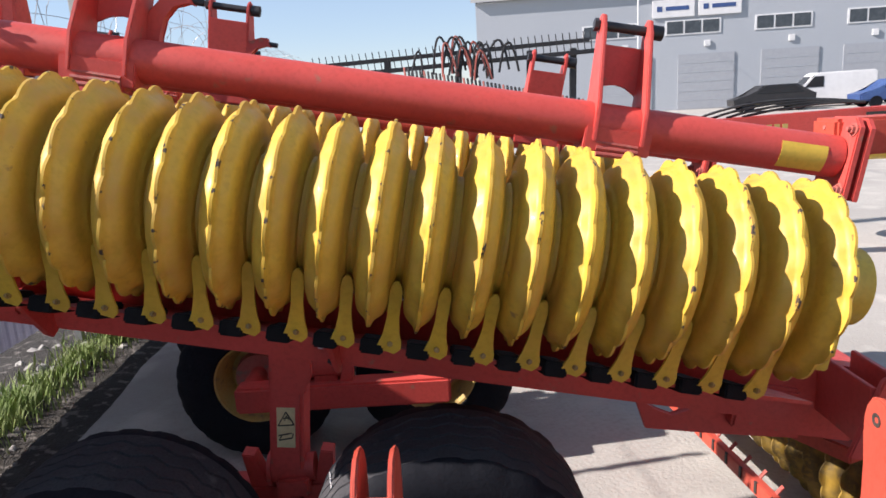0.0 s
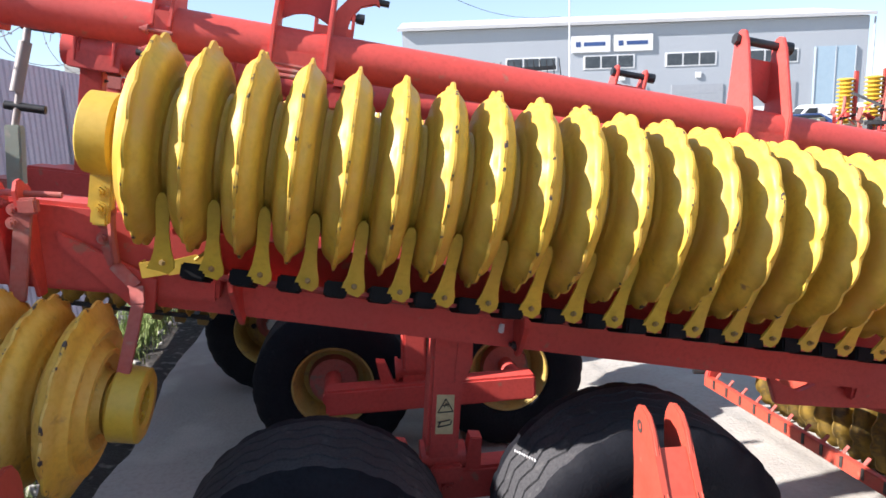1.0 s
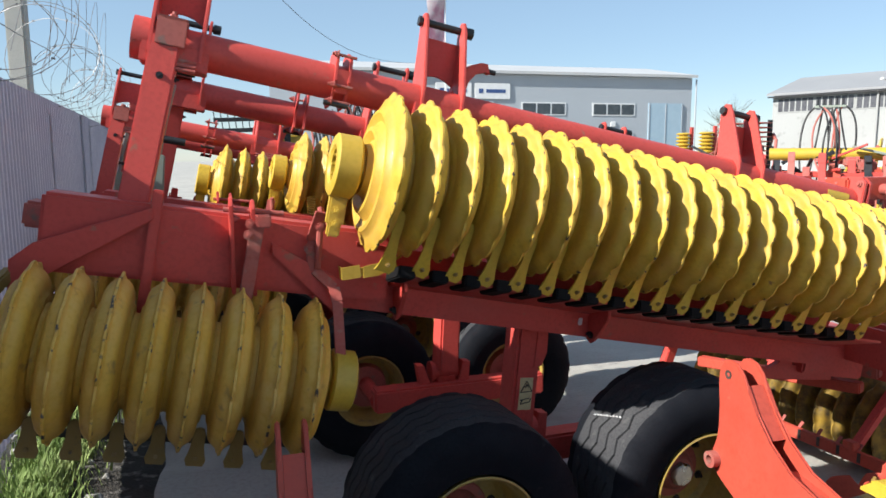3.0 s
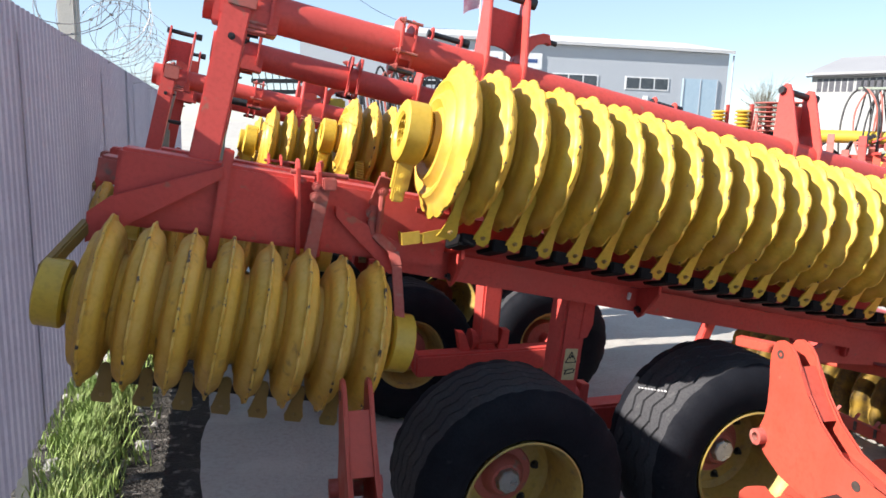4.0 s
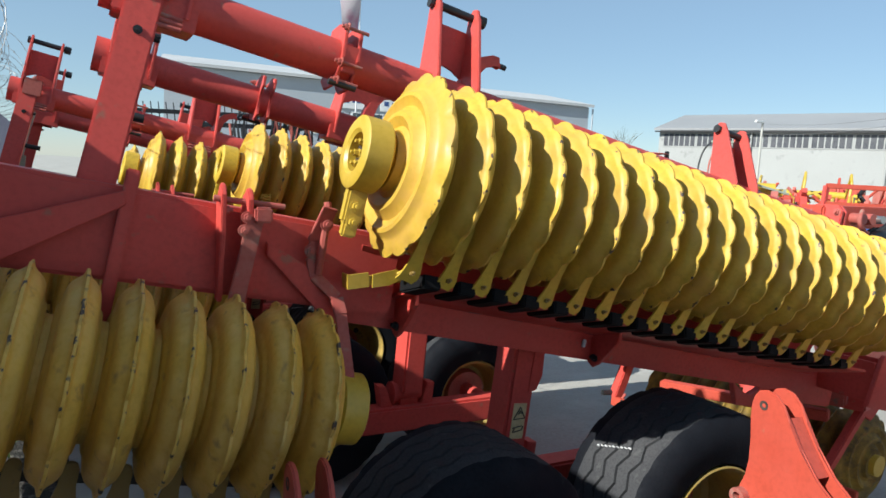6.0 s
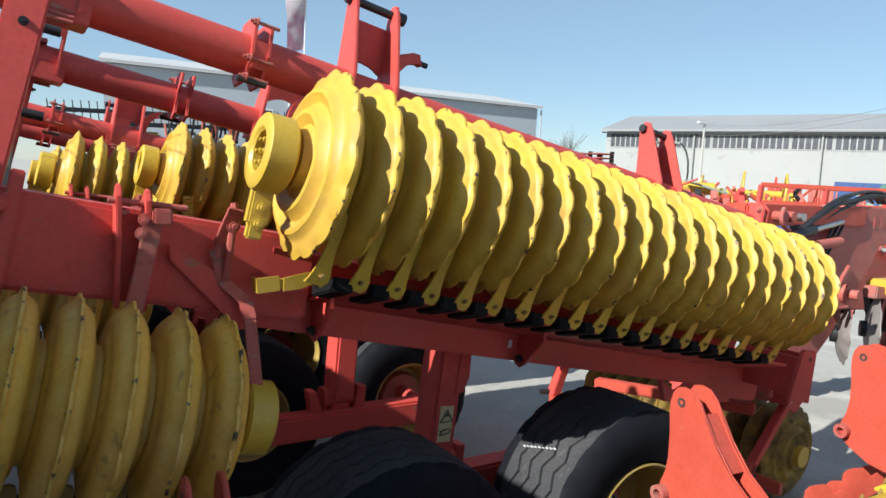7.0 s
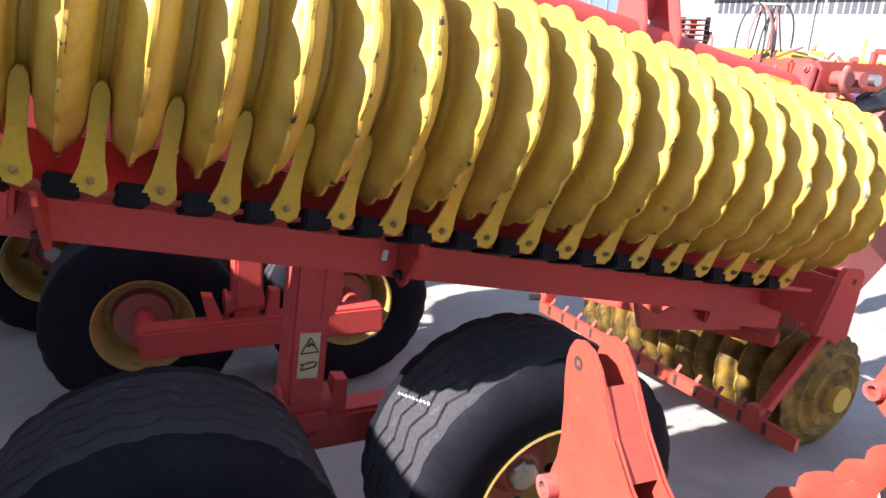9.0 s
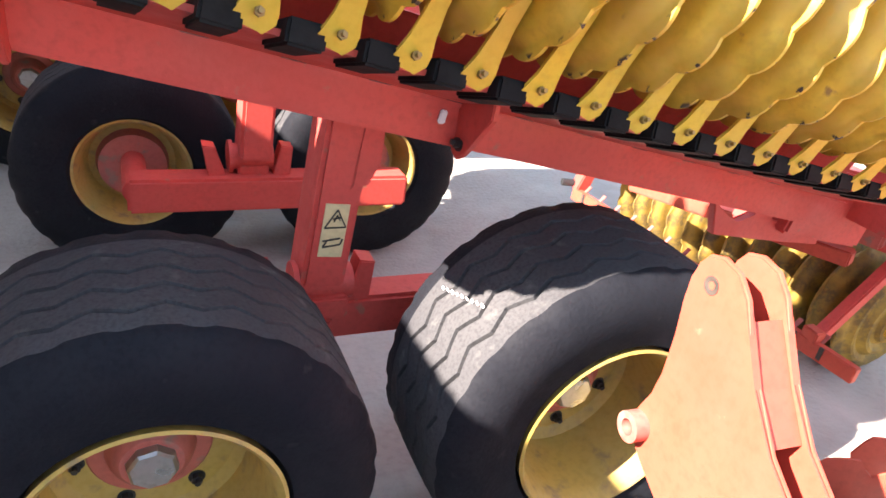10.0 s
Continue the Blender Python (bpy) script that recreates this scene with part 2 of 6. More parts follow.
def lathe(bm, profile, m=None, n=48, wave=None, closed=False, mat=0):
    """Turns (along, radius) points round the x axis. wave(i, angle): what to add to the radius of point i."""
    m = m or Matrix()
    rings = []
    for i, (a, r) in enumerate(profile):
        ring = []
        for k in range(n):
            w = 2 * math.pi * k / n
            rr = r + (wave(i, w) if wave else 0)
            ring.append(bm.verts.new(m @ Vector((a, rr * math.cos(w), rr * math.sin(w)))))
        rings.append(ring)
    for a, b in zip(rings, rings[1:] + ([rings[0]] if closed else [])):
        for k in range(n):
            f = bm.faces.new((a[k], a[(k + 1) % n], b[(k + 1) % n], b[k]))
            f.material_index = mat
    if not closed:
        for ring in (rings[0], rings[-1]):
            bm.faces.new(ring).material_index = mat
    return bm


def plate(bm, outline, thick, m, bevel=0.0, mat=0):
    """A flat plate: an outline in x and y, thick along z, set by the pose m."""
    lo = [bm.verts.new(m @ Vector((x, y, -thick / 2))) for x, y in outline]
    hi = [bm.verts.new(m @ Vector((x, y, thick / 2))) for x, y in outline]
    fs = [bm.faces.new(lo[::-1]), bm.faces.new(hi)]
    n = len(outline)
    for k in range(n):
        fs.append(bm.faces.new((lo[k], lo[(k + 1) % n], hi[(k + 1) % n], hi[k])))
    for f in fs:
        f.material_index = mat
    if bevel:
        es = {e for f in fs[:2] for e in f.edges}
        bmesh.ops.bevel(bm, geom=list(es), offset=bevel, segments=2, affect="EDGES")
    return bm


def pipe(bm, pts, r, n=8, mat=0, caps=True):
    """A round bar or hose along a line of points."""
    pts = [Vector(p) for p in pts]
    rings, side = [], None
    for i, p in enumerate(pts):
        d = (pts[min(i + 1, len(pts) - 1)] - pts[max(i - 1, 0)]).normalized()
        side = d.orthogonal().normalized() if side is None else (side - d * side.dot(d)).normalized()
        other = d.cross(side)
        rings.append([bm.verts.new(p + r * (math.cos(w) * side + math.sin(w) * other)) for w in [2 * math.pi * k / n for k in range(n)]])
    for a, b in zip(rings, rings[1:]):
        for k in range(n):
            bm.faces.new((a[k], a[(k + 1) % n], b[(k + 1) % n], b[k])).material_index = mat
    if caps:
        bm.faces.new(rings[0][::-1]).material_index = mat
        bm.faces.new(rings[-1]).material_index = mat
    return bm


def arc(p, q, r, steps=10):
    """Points of a smooth bend through three places."""
    p, q, r = Vector(p), Vector(q), Vector(r)
    c = 2 * q - (p + r) / 2
    return [(1 - s) ** 2 * p + 2 * s * (1 - s) * c + s * s * r for s in [k / steps for k in range(steps + 1)]]


def flipped(bm):
    """The same shape on the other side of the cultivator's middle."""
    for v in bm.verts:
        v.co.y = 2 * YC - v.co.y
    return bm


def nut(bm, at, d, r=0.014, h=0.012, washer=True):
    at, d = Vector(at), Vector(d).normalized()
    if washer:
        rod(bm, at - d * 0.003, at + d * 0.002, r * 1.45, 14)
    rod(bm, at, at + d * h, r, 6)
    rod(bm, at + d * h, at + d * (h + 0.01), r * 0.55, 8)
    return bm

# ---- ground, fence and buildings ----
bm = bmesh.new()
N = 40
for i in range(N + 1):
    for j in range(N + 1):
        u, v = (i / N - 0.5) * 2, (j / N - 0.5) * 2
        bm.verts.new((400 * u * abs(u) ** 1.5, 400 * v * abs(v) ** 1.5 + 3, 0))
bm.verts.ensure_lookup_table()
for i in range(N):
    for j in range(N):
        a = i * (N + 1) + j
        bm.faces.new([bm.verts[k] for k in (a, a + N + 1, a + N + 2, a + 1)])
tagged(part("ground", bm, CONCRETE), "worn pale concrete yard floor", "ground", kind="structure")


def fence_x(y):
    return -3.00 - 0.085 * (y - 4)


def lump(x, y, seed=0.0):
    return noise.noise(Vector((x * 2.3, y * 2.3, seed))) * 0.06 + noise.noise(Vector((x * 7, y * 7, seed + 5))) * 0.025


bm = bmesh.new()
rows = []
for j in range(151):
    y = -5 + j * 0.16
    row = []
    for i in range(13):
        s = i / 12
        x = fence_x(y) - 0.9 + s * (1.68 + 0.10 * noise.noise(Vector((y * 0.9, 0, 0))))
        z = 0.004 + (0.03 + 0.6 * lump(x, y)) * min(1, (1 - s) * 3.0) if i < 12 else -0.02
        row.append(bm.verts.new((x, y, max(z, 0.006) if i < 12 else -0.02)))
    rows.append(row)
for a, b in zip(rows, rows[1:]):
    for i in range(12):
        bm.faces.new((a[i], a[i + 1], b[i + 1], b[i]))
tagged(part("soil_strip", bm, SOIL), "dry stony soil strip along the fence", "soil", kind="stuff")

rng = random.Random(5)
bm = bmesh.new()
for k in range(420):
    y = rng.uniform(1.5, 13)
    x = fence_x(y) + rng.choice((rng.gauss(0.06, 0.08), rng.uniform(-0.4, 0.45)))
    r = rng.uniform(0.012, 0.07) * rng.uniform(0.5, 1.0)
    vs = bmesh.ops.create_icosphere(bm, subdivisions=1, radius=r, matrix=pose(x, y, 0.02 + 0.6 * lump(x, y), rng.uniform(0, 90), rng.uniform(0, 90), rng.uniform(0, 90)))["verts"]
    for v in vs:
        v.co += Vector((rng.uniform(-1, 1), rng.uniform(-1, 1), rng.uniform(-1, 1))) * r * 0.35
tagged(part("rubble", bm, ROCK, smooth=False), "pale concrete rubble and stones on the soil strip", "rubble", kind="stuff")

bm = bmesh.new()
tufts = [(rng.uniform(1.2, 10.0), rng.uniform(0.06, 0.24)) for k in range(42)]
tufts += [(3.15, 0.12), (3.35, 0.06), (3.55, 0.12), (3.80, 0.04), (4.05, 0.10), (4.9, 0.16), (5.4, 0.20)] * 3      # denser growth
for k in range(15000):
    if rng.random() < 0.8:
        cy, cx = rng.choice(tufts)
        y = rng.gauss(cy, 0.10)
        x = fence_x(y) + rng.gauss(cx, 0.07)
    else:
        y = rng.uniform(1.0, 12)
        x = fence_x(y) + rng.uniform(-0.2, 0.45)
    if x > fence_x(y) + (0.34 if y < 3 else 0.5):
        continue
    h, a, w = rng.uniform(0.03, 0.15), rng.uniform(0, 6.28), rng.uniform(0.003, 0.007)
    z = 0.02 + 0.6 * lump(x, y)
    lean = Vector((math.cos(a), math.sin(a), 0)) * h * rng.uniform(0.15, 0.7)
    side = Vector((-math.sin(a), math.cos(a), 0)) * w
    p = Vector((x, y, z))
    b0, b1 = bm.verts.new(p - side), bm.verts.new(p + side)
    m0, m1 = bm.verts.new(p + lean * 0.4 + Vector((0, 0, h * 0.6)) - side * 0.7), bm.verts.new(p + lean * 0.4 + Vector((0, 0, h * 0.6)) + side * 0.7)
    t0 = bm.verts.new(p + lean + Vector((0, 0, h)))
    bm.faces.new((b0, b1, m1, m0))
    bm.faces.new((m0, m1, t0))
tagged(part("grass", bm, GRASS, smooth=False), "sparse green spring grass along the fence", "grass", kind="stuff")

# corrugated fence
bm = bmesh.new()
prof = []
y = -6.0
while y < 26:
    prof += [(y, 0.0), (y + 0.038, 0.0), (y + 0.054, 0.008), (y + 0.074, 0.008), (y + 0.09, 0.0)]
    y += 0.09
lo = [bm.verts.new((fence_x(y) + d, y, 0.36)) for y, d in prof]
hi = [bm.verts.new((fence_x(y) + d, y, 2.26)) for y, d in prof]
for k in range(len(prof) - 1):
    bm.faces.new((lo[k], lo[k + 1], hi[k + 1], hi[k]))
bmesh.ops.solidify(bm, geom=bm.faces[:], thickness=0.003)
fence = thing("fence", (fence_x(4), 4, 0), "tall grey corrugated sheet-metal fence with razor wire", "fence", kind="structure")
part("sheet", bm, FENCE, fence, smooth=False)
for y in [-5 + 2.6 * k for k in range(12)]:
    part("post", box(bmesh.new(), (fence_x(y) - 0.10, y, 1.1), (0.06, 0.06, 2.2)), WIRE, fence)
# loose coils of razor wire above the sheets
bm = bmesh.new()
pts = []
for k in range(760):
    w = k * 0.22
    y = 3.2 + k * 0.0175
    r = 0.38 + 0.14 * noise.noise(Vector((k * 0.03, 0, 2))) + 0.06 * math.sin(k * 0.051)
    pts.append((fence_x(y) - 0.05 + r * math.cos(w), y + 0.22 * math.sin(w * 0.31), 2.62 + 0.9 * r * math.sin(w)))
pipe(bm, pts, 0.0028, 4)
for k in range(0, 760, 3):
    p = Vector(pts[k])
    box(bm, p, (0.022, 0.003, 0.012), Euler((k, k * 2.1, k * 0.7)).to_matrix())
part("razor_wire", bm, WIRE, fence, "rusty grey coiled razor wire", smooth=False)
bm = bmesh.new()
for z, s in ((2.6, 0.02), (2.95, -0.04)):
    pipe(bm, [(fence_x(y) + s, y, z + 0.05 * math.sin(y * 1.3)) for y in np.linspace(2, 24, 60)], 0.003, 4)
for k in range(5):
    y0 = 4.2 + 1.1 * k
    pipe(bm, arc((fence_x(y0), y0, 2.45), (fence_x(y0) + 0.12, y0 + 0.5, 3.2 + 0.1 * k), (fence_x(y0) - 0.1, y0 + 1.3, 2.5), 14), 0.0028, 4)
part("strand", bm, WIRE, fence, smooth=False)

pole = thing("utility_pole", (-3.75, 7.2, 0), "pale square concrete utility pole behind the fence", "pole")
part("mast", box(bmesh.new(), (-3.75, 7.2, 4.0), (0.17, 0.17, 8.0), bevel=0.02), POLE, pole)
cables = tagged(part("overhead_cable", pipe(bmesh.new(), arc((-3.75, 7.2, 7.7), (2, 30, 6.9), (12, 52, 9.0), 20), 0.012, 5), BLACK), "thin black overhead cable", "cable")


# the grey workshop
FA, FB = Vector((0.4, 50.4, 0)), Vector((33.2, 48.2, 0))
FU = (FB - FA).normalized()
FN = Vector((FU.y, -FU.x, 0))
FROT = Matrix((FU, -FN, Vector((0, 0, 1)))).transposed()


def on_face(s, z, out=0.0):
    return FA + FU * s + FN * out + Vector((0, 0, z))


hall = thing("workshop_building", FA, "long pale grey workshop hall with white roof and roller doors", "building")
FL = (FB - FA).length
bm = bmesh.new()
box(bm, on_face(FL / 2, 4.0, -8), (FL, 16, 8.0), FROT)
part("wall", bm, WALL, hall)
bm = bmesh.new()
c = [on_face(-0.3, 8.0, 0.35), on_face(FL + 0.3, 8.0, 0.35), on_face(FL + 0.3, 8.0, -16.3), on_face(-0.3, 8.0, -16.3)]
r = [on_face(-0.3, 9.5, -8), on_face(FL + 0.3, 9.5, -8)]
lift = Vector((0, 0, 0.22))
v = [bm.verts.new(p) for p in c + r] + [bm.verts.new(p + lift) for p in c + r]
for q in ((0, 1, 5, 4), (2, 3, 4, 5), (6, 7, 11, 10), (8, 9, 10, 11), (0, 1, 7, 6), (2, 3, 9, 8), (0, 4, 10, 6), (4, 3, 9, 10), (1, 5, 11, 7), (5, 2, 8, 11)):
    bm.faces.new([v[k] for k in q])
part("roof", bm, ROOF, hall, "white sheet roof", smooth=False)
bm = bmesh.new()
pl = [on_face(FL + 0.001, 8.0, 0), on_face(FL + 0.001, 8.0, -16), on_face(FL + 0.001, 9.45, -8)]
bm.faces.new([bm.verts.new(p) for p in pl])
bmesh.ops.solidify(bm, geom=bm.faces[:], thickness=0.05)
part("gable", bm, WALL, hall)
bm = bmesh.new()
pl = [on_face(-0.001, 8.0, 0), on_face(-0.001, 8.0, -16), on_face(-0.001, 9.45, -8)]
bm.faces.new([bm.verts.new(p) for p in pl])
bmesh.ops.solidify(bm, geom=bm.faces[:], thickness=0.05)
part("gable", bm, WALL, hall)


def window_strip(s, z, w, h, n, parent, rot, place, glass=PANE, frame_mat=WHITE):
    f = bmesh.new()
    box(f, place(s + w / 2, z + h / 2, 0.02), (w + 0.12, 0.05, h + 0.12), rot)
    wf = part("window_frame", f, frame_mat, parent)
    for k in range(n):
        a = s + w * (k + 0.5) / n
        part("pane", box(bmesh.new(), place(a, z + h / 2, 0.05), (w / n - 0.12, 0.02, h - 0.06), rot), glass, wf)


for s in (7.3, 12.8, 18.6, 24.4):
    window_strip(s, 5.05, 3.5, 0.85, 3, hall, FROT, on_face)
for s in (3.4, 8.2, 13.6, 19.0, 24.2):
    if s == 3.4:
        continue
    d = part("roller_door", box(bmesh.new(), on_face(s + 1.85, 1.85, 0.03), (3.7, 0.08, 3.7), FROT, 0.02), DOOR, hall, "grey roller door")
    for k in range(1, 6):
        part("slat", box(bmesh.new(), on_face(s + 1.85, k * 0.62, 0.075), (3.62, 0.012, 0.03), FROT), WALL, d)
    part("lamp_plate", box(bmesh.new(), on_face(s + 1.9, 4.35, 0.06), (0.42, 0.1, 0.42), FROT, 0.03), WHITE, hall)
bd = part("sheet_door", box(bmesh.new(), on_face(30.6, 3.0, 0.04), (3.0, 0.1, 6.0), FROT, 0.02), DOOR_BLUE, hall, "tall pale blue sheet door")
for k in (-0.75, 0.0, 0.75):
    part("rib", box(bmesh.new(), on_face(30.6 + k * 1.9, 3.0, 0.1), (0.06, 0.05, 5.9), FROT), DOOR, bd)
part("downpipe", rod(bmesh.new(), on_face(33.2, 0, 0.1), on_face(33.2, 7.9, 0.1), 0.07, 10), WALL, hall)
for s in (11.9, 14.9):
    sg = part("sign_board", box(bmesh.new(), on_face(s + 1.35, 6.72, 0.08), (2.75, 0.1, 1.15), FROT, 0.02), WHITE, hall, "white company sign with plain bars")
    f = bmesh.new()
    box(f, on_face(s + 1.6, 6.72, 0.135), (1.5, 0.02, 0.26), FROT)
    box(f, on_face(s + 0.45, 6.72, 0.135), (0.34, 0.02, 0.34), FROT)
    part("print", f, BLUE, sg)

# the long hall with a band of windows
HA, HB = Vector((49.9, 58.2, 0)), Vector((63.9, 26.6, 0))
HU = (HB - HA).normalized()
HN = Vector((HU.y, -HU.x, 0))
HROT = Matrix((HU, -HN, Vector((0, 0, 1)))).transposed()
HL = (HB - HA).length


def on_hall(s, z, out=0.0):
    return HA + HU * s + HN * out + Vector((0, 0, z))


shed = thing("long_hall", HA, "long whitewashed hall with a window band and grey roof", "building")
bm = bmesh.new()
o = [on_hall(0, 0, 0), on_hall(0, 0, -14), on_hall(0, 7.75, -14), on_hall(0, 9.75, -7), on_hall(0, 7.75, 0)]
v0 = [bm.verts.new(p) for p in o]
v1 = [bm.verts.new(p + HU * (HL - (4.9 if k == 3 else 0))) for k, p in enumerate(o)]
bm.faces.new(v0)
bm.faces.new(v1[::-1])
for k in range(5):
    bm.faces.new((v0[k], v1[k], v1[(k + 1) % 5], v0[(k + 1) % 5]))
part("wall", bm, WALL_TWO, shed, smooth=False)
bm = bmesh.new()
hip = {-7: HL - 4.9}                                     # the ridge ends short of the hipped end
for a, b in (((7.70, 0.6), (9.83, -7)), ((9.83, -7), (7.70, -14.6))):
    q = [on_hall(-0.4, a[0] + 0.05, a[1]), on_hall(hip.get(a[1], HL + 0.4), a[0] + 0.05, a[1]), on_hall(hip.get(b[1], HL + 0.4), b[0] + 0.05, b[1]), on_hall(-0.4, b[0] + 0.05, b[1])]
    vs = [bm.verts.new(p) for p in q] + [bm.verts.new(p + lift) for p in q]
    for f in ((0, 1, 2, 3), (4, 5, 6, 7), (0, 1, 5, 4), (1, 2, 6, 5), (2, 3, 7, 6), (3, 0, 4, 7)):
        bm.faces.new([vs[k] for k in f])
q = [on_hall(HL + 0.4, 7.75, 0.6), on_hall(HL + 0.4, 7.75, -14.6), on_hall(HL - 4.9, 9.88, -7)]
vs = [bm.verts.new(p) for p in q] + [bm.verts.new(p + lift) for p in q]
for f in ((0, 1, 2), (3, 4, 5), (0, 1, 4, 3), (1, 2, 5, 4), (2, 0, 3, 5)):
    bm.faces.new([vs[k] for k in f])
part("roof", bm, ROOF_TWO, shed, smooth=False)
for k in range(9):
    window_strip(0.5 + k * 3.58, 6.15, 3.42, 1.3, 6, shed, HROT, on_hall, PANE_DUST, WALL_TWO)
part("gutter", box(bmesh.new(), on_hall(HL / 2, 7.63, 0.55), (HL + 0.6, 0.14, 0.14), HROT), BLACK, shed)
for s in (9.5, 21):
    part("downpipe", rod(bmesh.new(), on_hall(s, 0, 0.2), on_hall(s, 7.65, 0.2), 0.09, 10), WALL_TWO, shed)

lp = thing("street_lamp", (47.5, 43.0, 0), "thin grey street lamp pole before the long hall", "street lamp")
part("mast", rod(bmesh.new(), (47.5, 43.0, 0), (47.5, 43.0, 7.7), 0.13, 12, 0.09), POLE, lp)
part("lamp_head", box(bmesh.new(), (47.1, 43.0, 7.8), (0.9, 0.3, 0.2), bevel=0.04), WHITE, lp)

fl = thing("banner_flag", (5.8, 25.0, 0), "tall pole with a pink and white feather flag", "flag")
part("mast", rod(bmesh.new(), (5.8, 25, 0), (5.8, 25, 9.4), 0.035, 10, 0.02), WHITE, fl)
bm = bmesh.new()
grid = []
for i in range(9):
    s = i / 8
    grid.append([bm.verts.new((5.78 - 0.78 * s * (0.8 + 0.2 * t / 12), 25 + 0.10 * math.sin(3 * s + t * 0.5), 6.1 + 2.7 * t / 12 - 0.25 * s * s * (t < 2))) for t in range(13)])
for a, b in zip(grid, grid[1:]):
    for t in range(12):
        bm.faces.new((a[t], a[t + 1], b[t + 1], b[t]))
bmesh.ops.solidify(bm, geom=bm.faces[:], thickness=0.006)
part("cloth", bm, FLAG, fl, "faded pink and white cloth")

# ---- the folded cultivator ----
SLOPE = 11.0                                   # the wings hang down to the right
PITCH = 0.1231                                 # from ring to ring
YAW = 3.2                                      # the machine stands a little askew
TURN = Matrix.Translation((-1, 2, 0)) @ pose(0, 0, 0, 0, 0, YAW) @ Matrix.Translation((1, -2, 0))
RING_R = 0.268
LOWER = Matrix.Translation((0, 0, -0.06))           # the far wing hangs a little lower


def ring_mesh(name, end=0, paint=None):
    """One cast ring with a toothed rim. end: -1 has a stepped open face on its outer side, +1 the same on the other."""
    half = PITCH / 2
    rise = [(half, 0.150), (half - 0.0085, 0.152), (half - 0.0105, 0.173), (0.0460, 0.179), (0.0430, 0.189), (0.0415, 0.205), (0.0385, 0.2215), (0.0325, 0.2340), (0.0235, 0.2430),
            (0.0140, 0.2490), (0.0090, 0.2530), (0.0058, 0.2600), (0.0034, RING_R)]
    prof = [(-a, r) for a, r in rise] + rise[::-1]
    if end:
        face = [(-0.070, 0.055), (-0.070, 0.084), (-0.050, 0.092), (-0.043, 0.106), (-0.052, 0.120), (-0.060, 0.132), (-0.058, 0.146), (-0.040, 0.158), (-0.031, 0.170),
                (-0.036, 0.184), (-0.044, 0.196), (-0.041, 0.208), (-0.026, 0.219), (-0.019, 0.230), (-0.018, 0.242), (-0.010, 0.255)]
        prof = face + [p for p in prof if p[0] > -0.005]
        if end > 0:
            prof = [(-a, r) for a, r in prof][::-1]
    weight = [max(0.0, min(1.0, (r - 0.238) / 0.026)) for a, r in prof]
    teeth = 16

    def wave(i, w):
        return weight[i] * (0.017 * (abs(math.cos(w * teeth / 2)) ** 0.75 - 0.6))
    bm = lathe(bmesh.new(), prof, n=120, wave=wave)
    for v in bm.verts:
        v.co += 0.0008 * noise.noise_vector(v.co * 30)
    me = part(name, bm, paint or YELLOW_RING)
    data = me.data
    bpy.data.objects.remove(me)
    return data


RING, RING_L, RING_R_END = ring_mesh("ring"), ring_mesh("ring_end", -1), ring_mesh("ring_end_right", 1)
OLD, OLD_L, OLD_R = ring_mesh("old_ring", 0, YELLOW_OLD), ring_mesh("old_ring_end", -1, YELLOW_OLD), ring_mesh("old_ring_end_right", 1, YELLOW_OLD)
MUD_DIM, MUD_DIM_L, MUD_DIM_R = ring_mesh("muddy_ring", 0, YELLOW_MUD_DIM), ring_mesh("muddy_ring_end", -1, YELLOW_MUD_DIM), ring_mesh("muddy_ring_end_right", 1, YELLOW_MUD_DIM)


def shared(name, bm, mat, smooth=True):
    ob = part(name, bm, mat, smooth=smooth)
    data = ob.data
    bpy.data.objects.remove(ob)
    return data


def bearing_mesh(foot=True):
    """A short drum-shaped bearing housing with its neck, face on the side of minus x, in the roller's own axes."""
    bm = bmesh.new()
    lathe(bm, [(-0.160, 0.056), (-0.168, 0.066), (-0.168, 0.096), (-0.162, 0.105), (-0.092, 0.107), (-0.084, 0.098), (-0.084, 0.05), (-0.13, 0.05), (-0.13, 0.056)], n=40, closed=True)
    lathe(bm, [(-0.10, 0.045), (-0.10, 0.060), (-0.06, 0.064), (-0.055, 0.080), (-0.03, 0.083), (-0.03, 0.045)], n=32)
    lathe(bm, [(-0.136, 0.002), (-0.136, 0.055), (-0.13, 0.055), (-0.13, 0.002)], n=28, mat=1)
    for k in range(6):
        w = k * 1.0472
        nut(bm, (-0.136, 0.036 * math.cos(w), 0.036 * math.sin(w)), (-1, 0, 0), 0.010, 0.016)
    if not foot:
        return bm
    box(bm, (-0.125, 0.012, -0.135), (0.060, 0.035, 0.13), bevel=0.006)
    box(bm, (-0.125, 0.012, -0.195), (0.044, 0.030, 0.09), bevel=0.006)
    nut(bm, (-0.125, -0.006, -0.150), (0, -1, 0), 0.013)
    nut(bm, (-0.125, -0.006, -0.195), (0, -1, 0), 0.013)
    return bm


BEARING = shared("bearing", bearing_mesh(), (YELLOW, RECESS_DARK))
BEARING_PLAIN = shared("plain_bearing", bearing_mesh(False), (YELLOW, RECESS_DARK))


